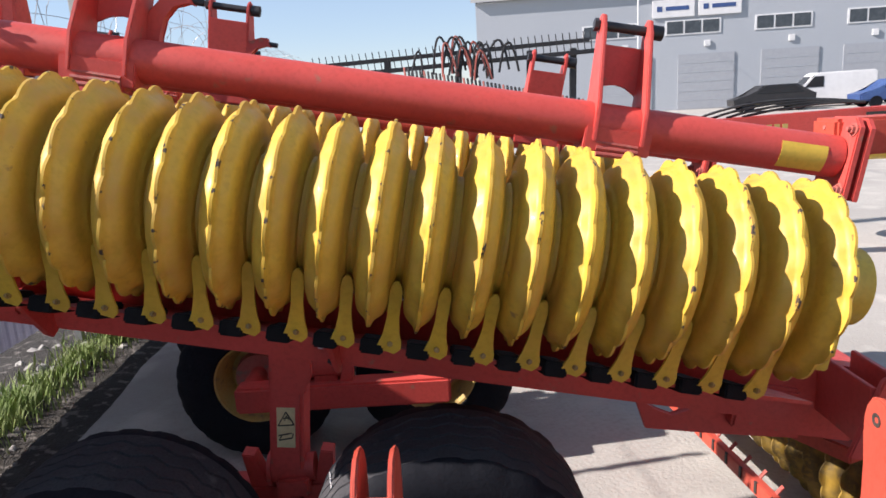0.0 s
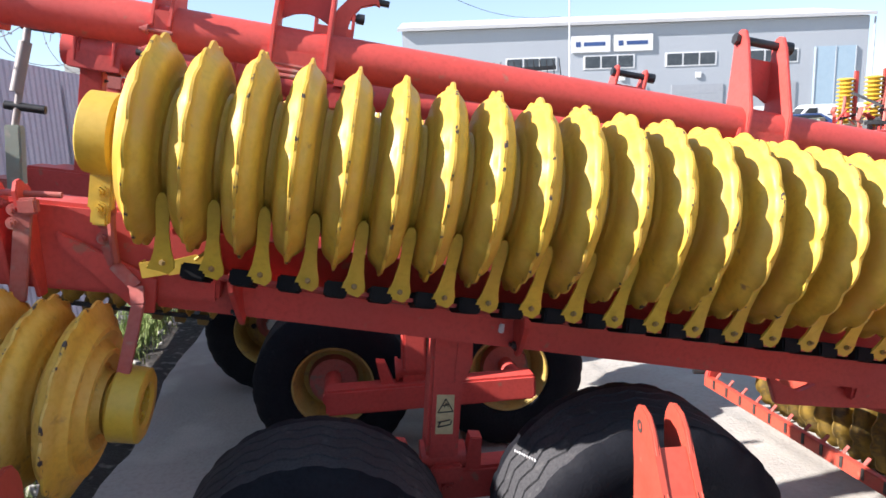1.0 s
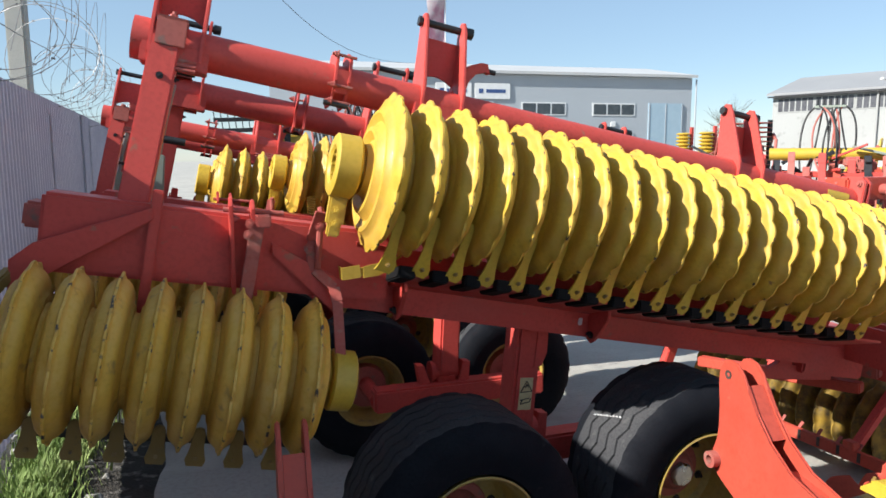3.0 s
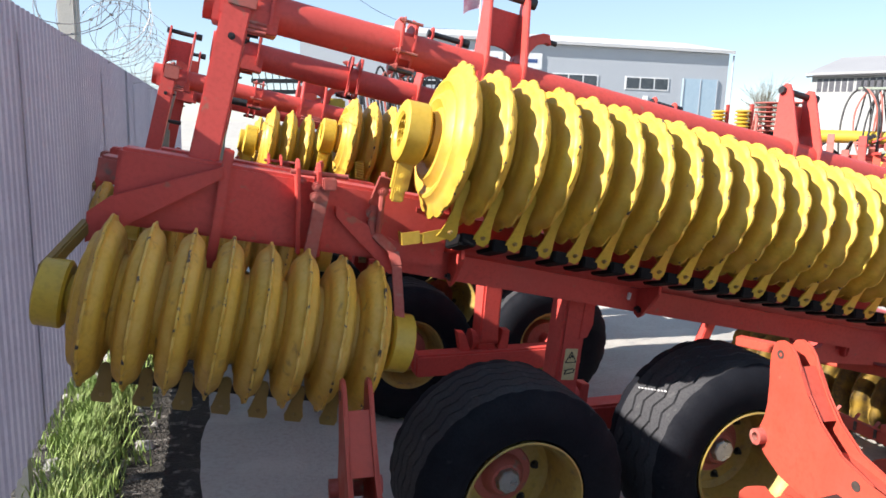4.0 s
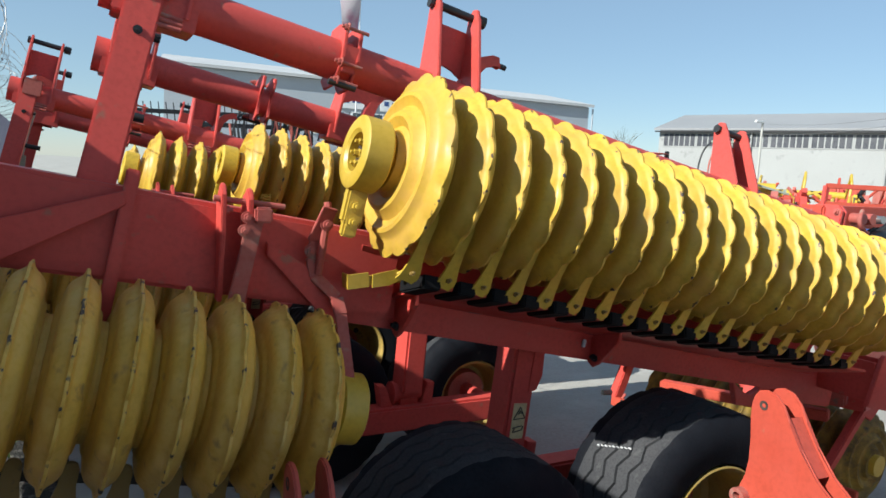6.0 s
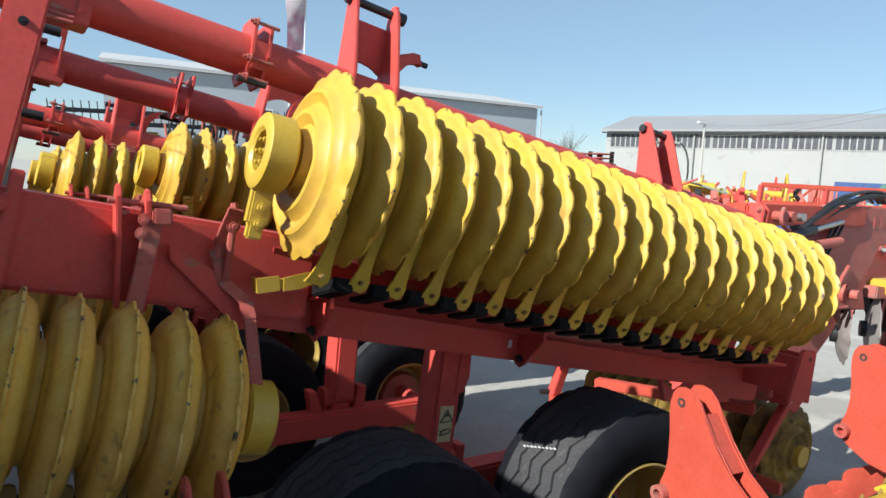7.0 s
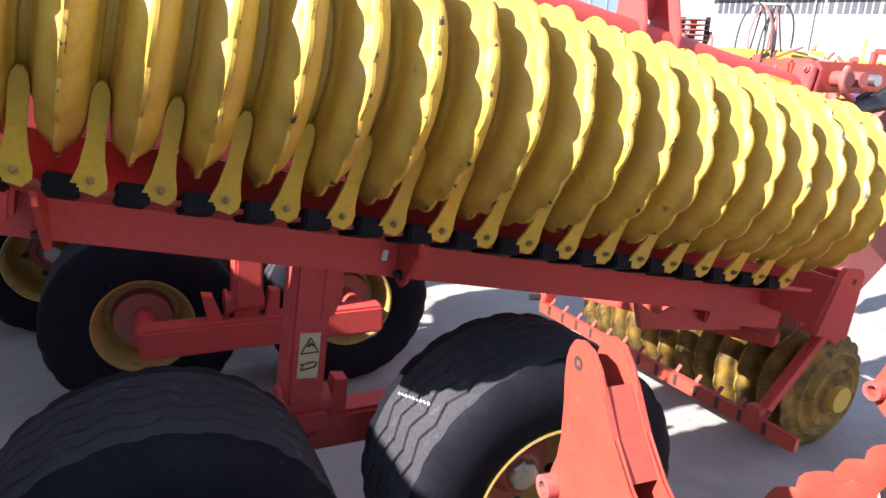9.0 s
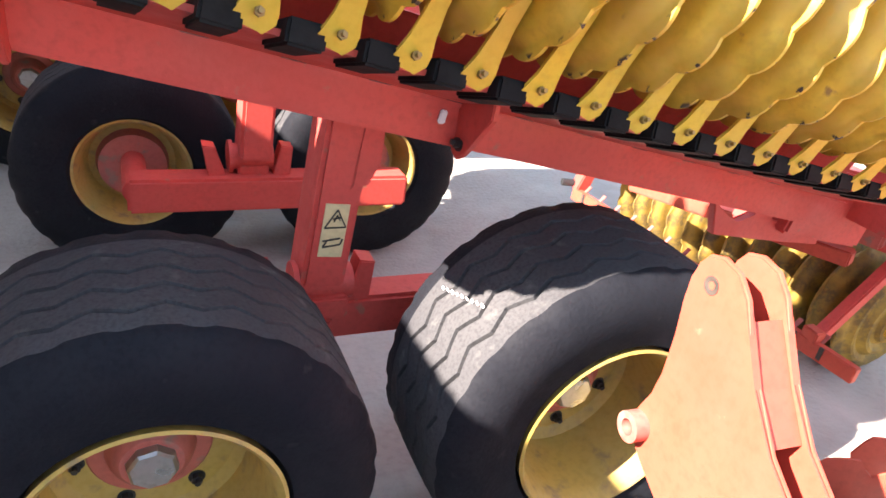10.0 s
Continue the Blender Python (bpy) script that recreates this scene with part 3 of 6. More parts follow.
def blade_mesh():
    """A scraper blade, foot at the bolt, in metres: x along the roller, y away from the viewer, z up."""
    out = [(-0.042, -0.022), (-0.030, -0.002), (-0.021, 0.030), (-0.0155, 0.09), (-0.0165, 0.165), (-0.013, 0.189), (-0.005, 0.201),
           (0.005, 0.201), (0.013, 0.189), (0.0165, 0.165), (0.0155, 0.09), (0.021, 0.038), (0.029, 0.006), (0.029, -0.014), (0.014, -0.033), (-0.008, -0.024)]
    bm = plate(bmesh.new(), out, 0.007, pose(0, 0, 0, 90 + 20, 0, 0), 0.0015)
    return bm


def arm_mesh():
    bm = bmesh.new()
    bar(bm, (-0.048, -0.002, -0.013), (-0.048, 0.145, -0.054), 0.062, 0.042, 0.005)
    return bm


BLADE = shared("blade", blade_mesh(), YELLOW)
ARM = shared("scraper_arm", arm_mesh(), PLASTIC)
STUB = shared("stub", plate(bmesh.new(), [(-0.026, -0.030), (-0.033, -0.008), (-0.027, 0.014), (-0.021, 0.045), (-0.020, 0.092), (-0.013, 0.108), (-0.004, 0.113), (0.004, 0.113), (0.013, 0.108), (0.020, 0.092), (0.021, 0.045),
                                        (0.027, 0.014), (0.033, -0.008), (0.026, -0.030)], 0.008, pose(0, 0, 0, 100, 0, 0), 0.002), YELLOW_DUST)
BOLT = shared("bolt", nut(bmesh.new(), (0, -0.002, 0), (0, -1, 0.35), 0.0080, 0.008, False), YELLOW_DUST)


def roller(owner, start, count, side, label, slope=SLOPE, turn=0.0, scrapers=True, ends=True, name="roller", foot=0, long_arms=True, pitch=PITCH, skew=None, rings=None):
    """A roller: shaft, rings, bearings, scrapers. start: the first ring's centre on the near side."""
    sx, sy, sz = start
    base = (skew or Matrix()) @ pose(sx, sy if side > 0 else 2 * YC - sy, sz, 0, slope, turn)
    bm = bmesh.new()
    lathe(bm, [(-0.10, 0.04), (-0.10, 0.06), ((count - 1) * pitch + 0.10, 0.06), ((count - 1) * pitch + 0.10, 0.04)], base, 24)
    shaft = part(name, bm, YELLOW, owner, label)
    for k in range(count):
        first, middle, last = rings or (RING_L, RING, RING_R_END)
        mesh = first if k == 0 else last if k == count - 1 else middle
        placed("ring", mesh, base @ pose(k * pitch, 0, 0, k * 61 % 18, 0, 0), shaft)
    if ends:
        placed("bearing_housing", BEARING if long_arms else BEARING_PLAIN, base @ pose(0, 0, 0, foot, 0, 0), shaft)
        placed("bearing_housing", BEARING if long_arms else BEARING_PLAIN, base @ pose((count - 1) * pitch, 0, 0, foot, 0, 180), shaft)
    if scrapers:
        for k in range(count - 1):
            m = base @ pose(0.060 + k * pitch, (-0.069 if long_arms else -0.018) * side, -0.301, 0, 0, 0 if side > 0 else 180)
            b = placed("scraper", BLADE if long_arms else STUB, m, owner)
            if long_arms and k:
                placed("scraper_arm", ARM, m, b)
            placed("bolt", BOLT, m @ pose(0, -0.003, 0), b)
    return base


def tube_z(x):
    return 2.021 - 0.194 * (x + 0.928)


def beam_z(x):
    return 1.131 - 0.200 * (x + 0.53)


BY = 2.112                                      # middle of the beam below the roller


TUBE_ROT = pose(0, 0, 0, 0, math.degrees(math.atan(0.194)), 0)


def tube_pose(x, y=2.22):
    return Matrix.Translation((x, y, tube_z(x))) @ TUBE_ROT


def wing(owner, side):
    """One folded wing: top tube with its lugs, the long roller, the beam below it, the frame end and the short roller."""
    def put(name, bm, mat, parent=owner, label=""):
        bm = bm if side > 0 else flipped(bm)
        bm.transform(TURN if side > 0 else LOWER @ TURN)
        return part(name, bm, mat, parent, label)

    # top tube with end flange and caps
    bm = bmesh.new()
    rod(bm, (-2.05, 2.22, tube_z(-2.05)), (1.35, 2.22, tube_z(1.35)), 0.068, 40)
    rod(bm, (-2.07, 2.22, tube_z(-2.07)), (-1.99, 2.22, tube_z(-1.99)), 0.076, 40)
    tube = put("main_tube", bm, RED, label="thick red steel tube")
    bm = bmesh.new()
    m = tube_pose(1.365)
    plate(bm, [(-0.09, -0.13), (0.09, -0.13), (0.09, 0.10), (0.06, 0.13), (-0.06, 0.13), (-0.09, 0.10)], 0.022, m @ pose(0, 0, 0, 90, 0, 90), 0.004)
    plate(bm, [(-0.09, -0.13), (0.09, -0.13), (0.09, 0.10), (0.06, 0.13), (-0.06, 0.13), (-0.09, 0.10)], 0.022, m @ pose(0.034, 0, 0, 90, 0, 90), 0.004)
    flange = put("flange", bm, RED, tube)
    for y in (-0.065, 0.065):
        for z in (-0.10, 0.09):
            p = m @ Vector((-0.012, y, z))
            put("bolt", nut(bmesh.new(), p, m.to_3x3() @ Vector((-1, 0, 0)), 0.015), RED_DUSTY, flange)
    bm = bmesh.new()
    for k in range(9):                                       # bent sticker on the tube
        w0, w1 = radians(-48 + k * 8), radians(-48 + (k + 1) * 8)
        q = []
        for a, w in ((1.145, w0), (1.29, w0), (1.29, w1), (1.145, w1)):
            mm = tube_pose(a)
            q.append(bm.verts.new(mm @ Vector((0, -0.0695 * math.cos(w), 0.0695 * math.sin(w)))))
        bm.faces.new(q)
    bmesh.ops.remove_doubles(bm, verts=bm.verts, dist=1e-5)
    bmesh.ops.solidify(bm, geom=bm.faces[:], thickness=-0.0012)
    put("sticker", bm, STICKER_Y, tube, "faded yellow sticker")

    # tall lugs with black pins
    for x0, wide, high in ((-1.925, 0.170, 0.355), (-0.935, 0.170, 0.364), (0.64, 0.150, 0.333)):
        if side < 0 and x0 > -1.5:                                         # the far wing sits a little lower
            x0 += 0.04 if x0 < 0 else -0.09
        m = tube_pose(x0)
        bm = bmesh.new()
        out = [(-0.085, -0.05), (0.085, -0.05), (0.090, 0.10), (0.125, high - 0.03), (0.120, high), (0.10, high + 0.015), (0.07, high + 0.01), (0.045, high - 0.03), (-0.075, 0.06)]
        for s in (-1, 1):
            plate(bm, out, 0.014, m @ pose(s * wide / 2, 0, 0, 90, 0, 90), 0.003)
        web = [(-wide / 2, 0.10), (wide / 2, 0.10), (wide / 2, high - 0.075), (-wide / 2, high - 0.075)]
        arch = [(-wide / 2 + wide * k / 8, 0.10 + 0.035 * math.sin(math.pi * k / 8)) for k in range(9)]
        plate(bm, arch + web[2:], 0.012, m @ pose(0, 0.075, 0, 90 - 8, 0, 0), 0.002)
        bar(bm, m @ Vector((-wide / 2 - 0.03, 0, -0.045)), m @ Vector((wide / 2 + 0.03, 0, -0.045)), 0.15, 0.075, 0.004)
        lug = put("lug", bm, RED, tube, "upright red double-plate lug")
        bm = bmesh.new()
        for k in range(4):                                   # weld beads and a clamp under the lug
            rod(bm, m @ Vector((-wide / 2 + 0.01, -0.060 - 0.008 * k, -0.035 - 0.018 * k)), m @ Vector((wide / 2 - 0.01, -0.066 - 0.006 * k, -0.042 - 0.015 * k)), 0.008, 8)
        put("weld", bm, RED_DUSTY, lug)
        bm = bmesh.new()
        c = Vector((0, 0.095, high - 0.022))
        rod(bm, m @ (c + Vector((-wide / 2 - 0.02, 0, 0))), m @ (c + Vector((wide / 2 + 0.05, 0, 0))), 0.0155, 18)
        rod(bm, m @ (c + Vector((wide / 2 + 0.012, 0, 0))), m @ (c + Vector((wide / 2 + 0.048, 0, 0))), 0.024, 18)
        rod(bm, m @ (c + Vector((-wide / 2 - 0.026, 0, 0))), m @ (c + Vector((-wide / 2 - 0.012, 0, 0))), 0.021, 6)
        put("pin", bm, BLACK, lug, "black steel pin")

    # curved hook by the left lug
    bm = bmesh.new()
    m = tube_pose(-0.835, 2.30)
    path = [(0.0, 0.02), (0.002, 0.09), (0.018, 0.15), (0.052, 0.195), (0.10, 0.215), (0.125, 0.212)]
    left = [(x - 0.032 * (1 - k / 8), z + 0.004 * k) for k, (x, z) in enumerate(path)]
    right = [(x + 0.03 * (1 - k / 6), z - 0.004 * k) for k, (x, z) in enumerate(path)]
    plate(bm, right + left[::-1], 0.045, m @ pose(0, 0, 0, 90, 0, 0), 0.003)
    put("hook", bm, RED, tube)
    put("hook_pin", rod(bmesh.new(), m @ Vector((0.10, 0, 0.208)), m @ Vector((0.16, 0, 0.205)), 0.011, 10), BLACK, tube)

    # collar with bolts near the left end
    m = tube_pose(-1.34)
    bm = bmesh.new()
    for q in (-0.026, 0.026):
        plate(bm, [(-0.05, -0.10), (0.05, -0.09), (0.085, 0.0), (0.06, 0.10), (-0.02, 0.125), (-0.095, 0.115), (-0.10, 0.07), (-0.072, 0.03), (-0.072, -0.03), (-0.10, -0.07)],
              0.011, m @ pose(q, 0, 0, 90, 0, 90) @ pose(0, 0, 0, 0, 180, 0), 0.002)
    box(bm, m @ Vector((0, -0.066, 0.0)), (0.05, 0.02, 0.09), m.to_3x3(), 0.004)
    collar = put("collar", bm, RED, tube)
    for y, z in ((-0.085, 0.095), (-0.092, -0.02), (-0.085, -0.08)):
        bm = bmesh.new()
        rod(bm, m @ Vector((-0.036, y, z)), m @ Vector((0.040, y, z)), 0.006, 10)
        nut(bm, m @ Vector((-0.033, y, z)), m.to_3x3() @ Vector((-1, 0, 0)), 0.011)
        put("bolt", bm, RED_DUSTY, collar)
    put("pin", rod(bmesh.new(), m @ Vector((-0.06, -0.085, -0.09)), m @ Vector((0.035, -0.085, -0.09)), 0.010, 12), BLACK, collar)

    # beam below the roller, with a ledge that leans up to its front lip
    def prism(x0, x1, sec):
        """A long profile along the beam: points of y and of height over the beam's middle."""
        bm = bmesh.new()
        ends = [[bm.verts.new((x, y, beam_z(x) + z)) for y, z in sec] for x in (x0, x1)]
        for k in range(len(sec)):
            bm.faces.new((ends[0][k], ends[0][(k + 1) % len(sec)], ends[1][(k + 1) % len(sec)], ends[1][k]))
        bm.faces.new(ends[0])
        bm.faces.new(ends[1][::-1])
        return bm
    bm = bmesh.new()
    bar(bm, (-1.42, BY, beam_z(-1.42)), (1.20, BY, beam_z(1.20)), 0.10, 0.115, 0.012)
    beam = put("roller_beam", bm, RED)
    ledge = put("scraper_ledge", prism(-1.20, 1.06, [(1.735, 0.142), (2.060, 0.050), (2.060, 0.062), (1.735, 0.153)]), RED, beam)
    put("ledge_lip", prism(-1.20, 1.06, [(2.052, 0.042), (2.062, 0.042), (2.062, 0.066), (2.052, 0.068)]), RED, ledge)
    put("back_sheet", prism(-1.33, 1.04, [(2.05, 0.06), (1.99, 0.215), (1.983, 0.214), (2.04, 0.06)]), RED, beam)
    for k in range(10):
        x = -0.86 + k * PITCH * 1.5
        bm = box(bmesh.new(), (x, 2.0505, beam_z(x) + 0.054), (0.05, 0.004, 0.005), TUBE_ROT.to_3x3())
        put("slot", bm, RECESS_DARK, ledge)
    for x in (-1.165, -0.283):
        bm = bmesh.new()
        z = beam_z(x)
        plate(bm, [(1.902, z + 0.108), (1.96, z + 0.112), (2.09, z + 0.07), (2.075, z - 0.066), (2.045, z - 0.078), (2.015, z - 0.06), (1.96, z + 0.0), (1.905, z + 0.06)], 0.016,
              Matrix.Translation((x, 0, 0)) @ Matrix(((0, 0, 1, 0), (1, 0, 0, 0), (0, 1, 0, 0), (0, 0, 0, 1))), 0.003)
        ear = put("ear", bm, RED, beam)
        put("bolt", nut(bmesh.new(), (x - 0.008, 2.035, z - 0.035), (-1, 0, 0.2), 0.013), BLACK, ear)
    # white block painted in place of the sunlit gap beside the ear
    bm = bmesh.new()
    m = Matrix.Translation((-0.335, BY - 0.053, beam_z(-0.335))) @ TUBE_ROT
    box(bm, m @ Vector((0.0, -0.004, 0.010)), (0.018, 0.010, 0.032), m.to_3x3(), 0.003)
    put("tab", bm, WHITE, beam)
    # gusset at the right end and hinge block
    bm = bmesh.new()
    plate(bm, [(0.68, 0.83), (0.76, 0.765), (0.81, 0.742), (0.87, 0.762), (0.93, 0.815), (0.97, 0.815), (0.96, 0.745), (1.24, 0.690), (1.24, 0.635), (0.95, 0.672), (0.72, 0.705)], 0.03, pose(0, 2.15, 0, 90, 0, 0), 0.003)
    put("gusset", bm, RED, beam)
    bm = bmesh.new()
    box(bm, (1.22, 2.22, 0.80), (0.42, 0.26, 0.26), pose(0, 0, 0, 0, SLOPE, 0).to_3x3(), 0.01)
    bar(bm, (0.95, 2.24, 0.73), (1.42, 2.32, 0.65), 0.08, 0.07, 0.008)
    hinge = put("hinge_block", bm, RED, label="dark red hinge block")
    bm = bmesh.new()
    plate(bm, [(1.205, 0.755), (1.385, 0.715), (1.41, 0.965), (1.395, 0.985), (1.305, 0.998), (1.288, 0.985)], 0.022, pose(0, 1.80, 0, 90, 0, 0), 0.004)
    box(bm, (1.275, 1.955, 0.86), (0.018, 0.29, 0.20), None, 0.003)
    box(bm, (1.385, 1.955, 0.86), (0.018, 0.29, 0.20), None, 0.003)
    front = put("hinge_plate", bm, RED, hinge)
    put("pin_hole", lathe(bmesh.new(), [(0.0, 0.001), (0.0, 0.012), (0.004, 0.012), (0.004, 0.001)], pose(1.355, 1.788, 0.945, 0, 0, 90), 16), RECESS_DARK, front)

    # end frame: deep box beam, post, ribs
    def top_z(x):
        return 1.600 - 0.16 * (x + 1.66)
    bm = bmesh.new()
    bar(bm, (-2.37, 2.08, top_z(-2.37) - 0.13), (-1.20, 2.08, top_z(-1.20) - 0.13), 0.18, 0.26, 0.012)
    frame_box = put("end_beam", bm, RED, label="deep dusty red box beam")
    for x in (-2.03,):
        bm = bmesh.new()
        bar(bm, (x + 0.03, 1.975, top_z(x) + 0.05), (x - 0.05, 1.975, top_z(x) - 0.38), 0.03, 0.035, 0.004, up=(1, 0, 0))
        put("rib", bm, RED, frame_box)
    bm = bmesh.new()
    plate(bm, [(-1.64, top_z(-1.64) - 0.08), (-1.64, top_z(-1.64) - 0.12), (-1.44, 1.26), (-1.40, 1.26), (-1.38, 1.36)], 0.02, pose(0, 1.965, 0, 90, 0, 0), 0.003)
    put("gusset", bm, RED, frame_box)
    bm = bmesh.new()
    plate(bm, [(-2.46, 1.40), (-2.38, 1.43), (-2.02, top_z(-2.05) - 0.05), (-2.02, top_z(-2.05) - 0.01), (-2.38, 1.55), (-2.45, 1.50)], 0.03, pose(0, 1.965, 0, 90, 0, 0), 0.004)
    put("brace", bm, RED, frame_box)
    bm = bmesh.new()
    pipe(bm, [(-1.47, 1.93, 1.64), (-1.468, 1.92, 1.60), (-1.475, 1.925, 1.56), (-1.48, 1.93, 1.50), (-1.485, 1.95, 1.42)], 0.012, 8)
    nut(bm, (-1.475, 1.915, 1.575), (0, -1, 0), 0.014)
    put("pivot_pin", bm, RED_DUSTY, frame_box)
    # two upright bracket plates with hooked tops on the beam
    for x, d in ((-1.775, 0.0), (-1.705, 0.02)):
        z = top_z(x)
        bm = bmesh.new()
        plate(bm, [(1.992, z - 0.275), (1.945, z - 0.275), (1.915 - d, z - 0.10), (1.905 - d, z + 0.035), (1.922 - d, z + 0.062), (1.945 - d, z + 0.066), (1.955, z + 0.040), (1.965, z + 0.048), (1.992, z + 0.012)],
              0.014, Matrix.Translation((x, 0, 0)) @ Matrix(((0, 0, 1, 0), (1, 0, 0, 0), (0, 1, 0, 0), (0, 0, 0, 1))), 0.003)
        bracket = put("bracket_plate", bm, RED, frame_box)
        put("bolt", nut(bmesh.new(), (x + 0.007, 1.935 - d, z - 0.01), (1, 0, 0), 0.012), RED_DUSTY, bracket)
    bm = bmesh.new()
    bar(bm, (-1.685, 1.895, 1.615), (-1.742, 1.900, 1.335), 0.014, 0.046, 0.003, up=(1, 0, 0))
    box(bm, (-1.672, 1.885, 1.600), (0.05, 0.03, 0.045), None, 0.006)
    face = put("bracket_face", bm, RED_DUSTY, frame_box)
    for x, z in ((-1.715, 1.592), (-1.722, 1.555)):
        put("bolt", nut(bmesh.new(), (x, 1.89, z), (0, -1, 0), 0.012), RED_DUSTY, face)
    put("bracket_pin", rod(bmesh.new(), (-1.80, 1.93, top_z(-1.7) + 0.035), (-1.60, 1.93, top_z(-1.7) + 0.015), 0.009, 10), RED_DUSTY, frame_box)
    # bolted box ends behind
    bm = bmesh.new()
    box(bm, (-2.40, 2.26, 1.62), (0.10, 0.16, 0.09), pose(0, 0, 0, 0, SLOPE, 0).to_3x3(), 0.01)
    put("end_box", bm, RED_WORN, frame_box)
    # post
    bm = bmesh.new()
    bar(bm, (-2.10, 2.10, 1.62), (-1.955, 2.18, 2.235), 0.085, 0.10, 0.006, up=(1, 0, 0))
    post = put("post", bm, RED)
    m = tube_pose(-1.945)
    bm = bmesh.new()
    box(bm, m @ Vector((0, -0.01, 0.078)), (0.10, 0.17, 0.014), m.to_3x3(), 0.003)
    box(bm, m @ Vector((0, -0.088, 0.035)), (0.10, 0.014, 0.10), m.to_3x3(), 0.003)
    clamp = put("tube_clamp", bm, RED_WORN, post)
    for y in (-0.06, 0.05):
        put("bolt", nut(bmesh.new(), m @ Vector((0, y, 0.085)), m.to_3x3() @ Vector((0, 0, 1)), 0.014), RED_DUSTY, clamp)
    for at, d in (((-1.985, 2.118, 2.10), (0, -1, 0)), ((-1.944, 2.16, 2.09), (1, 0, 0))):
        put("bolt", nut(bmesh.new(), at, d, 0.009), BLACK, post)
    # turnbuckle behind the near wing's post
    if side > 0:
        bm = bmesh.new()
        rod(bm, (-2.035, 2.685, 1.81), (-1.945, 2.725, 2.22), 0.013, 14)
        rod(bm, (-2.015, 2.695, 1.95), (-1.965, 2.715, 2.13), 0.022, 14)
        link = put("turnbuckle", bm, DISC, label="grey steel turnbuckle rod")
        put("pin", rod(bmesh.new(), (-1.975, 2.725, 2.195), (-1.865, 2.725, 2.175), 0.017, 12), BLACK, link)
        put("pin", rod(bmesh.new(), (-2.06, 2.695, 1.905), (-1.92, 2.695, 1.88), 0.016, 12), BLACK, link)
        bm = bmesh.new()
        bar(bm, (-2.055, 2.68, 1.56), (-2.032, 2.685, 1.83), 0.05, 0.055, 0.005, up=(1, 0, 0))
        put("cylinder", bm, GALV, link, "grey cylinder body with a sticker")

    # the arms that hold the rollers
    bm = bmesh.new()
    strip = [(-1.470, 1.900, 1.625), (-1.500, 1.950, 1.520), (-1.508, 1.957, 1.470), (-1.494, 1.957, 1.412), (-1.430, 1.926, 1.348), (-1.424, 1.900, 1.300), (-1.442, 1.765, 1.140)]
    for p, q, wide in zip(strip, strip[1:], (0.046, 0.030, 0.032, 0.036, 0.040, 0.036)):
        bar(bm, p, q, 0.012, wide, 0.002, up=(1, 0, 0))
    arm = put("bearing_arm", bm, RED_DUSTY)
    put("bolt", nut(bmesh.new(), (-1.512, 1.948, 1.492), (0, -1, 0), 0.013), RED_DUSTY, arm)
    bm = bmesh.new()
    bar(bm, (-2.45, 1.98, 1.46), (-2.55, 1.80, 1.34), 0.035, 0.04, 0.006)
    bar(bm, (-2.55, 1.82, 1.36), (-2.57, 1.80, 1.24), 0.03, 0.03, 0.006, up=(1, 0, 0))
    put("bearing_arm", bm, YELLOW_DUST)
    # folded yellow strip at the roller's left end
    bm = bmesh.new()
    box(bm, (-1.370, 1.903, 1.403), (0.066, 0.006, 0.046), pose(0, 0, 0, 0, -6, 0).to_3x3(), 0.001)
    box(bm, (-1.404, 1.925, 1.400), (0.006, 0.050, 0.046), pose(0, 0, 0, 0, -6, 0).to_3x3(), 0.001)
    plate(bm, [(-1.328, 1.382), (-1.270, 1.388), (-1.215, 1.412), (-1.212, 1.424), (-1.250, 1.438), (-1.328, 1.424)], 0.006, pose(0, 1.895, 0, 90, 0, 0), 0.001)
    bar(bm, (-1.34, 1.912, 1.402), (-1.20, 1.905, 1.412), 0.012, 0.030)
    rod(bm, (-1.25, 1.885, 1.425), (-1.195, 1.86, 1.462), 0.005, 8)
    put("end_scraper", bm, YELLOW)
    # springs behind the bearing
    bm = bmesh.new()
    pts = [(-1.255 + 0.022 * math.cos(w), 2.02 + 0.022 * math.sin(w), 1.545 + 0.10 * w / 44) for w in np.linspace(0, 44, 150)]
    pipe(bm, pts, 0.0055, 6)
    put("coil_spring", bm, YELLOW)

    roller(owner, (-1.290, 1.773, 1.762), 20, side, "long yellow roller of toothed cast rings", slope=11.15, skew=TURN if side > 0 else LOWER @ TURN)
    roller(owner, (-2.405, 1.810, 1.243), 8, side, "short dusty yellow roller of toothed cast rings", slope=11.67, turn=-0.74 * side, name="short_roller", foot=180, long_arms=False, pitch=0.1226,
           skew=TURN if side > 0 else LOWER @ TURN, rings=(OLD_L, OLD, OLD_R))
    # bar painted black so that it sinks into the shade behind the scrapers
    bm = bmesh.new()
    bar(bm, (-2.40, 1.86, 0.965), (-1.62, 1.86, 0.813), 0.02, 0.025, 0.004)
    put("short_scraper_bar", bm, BLACK)


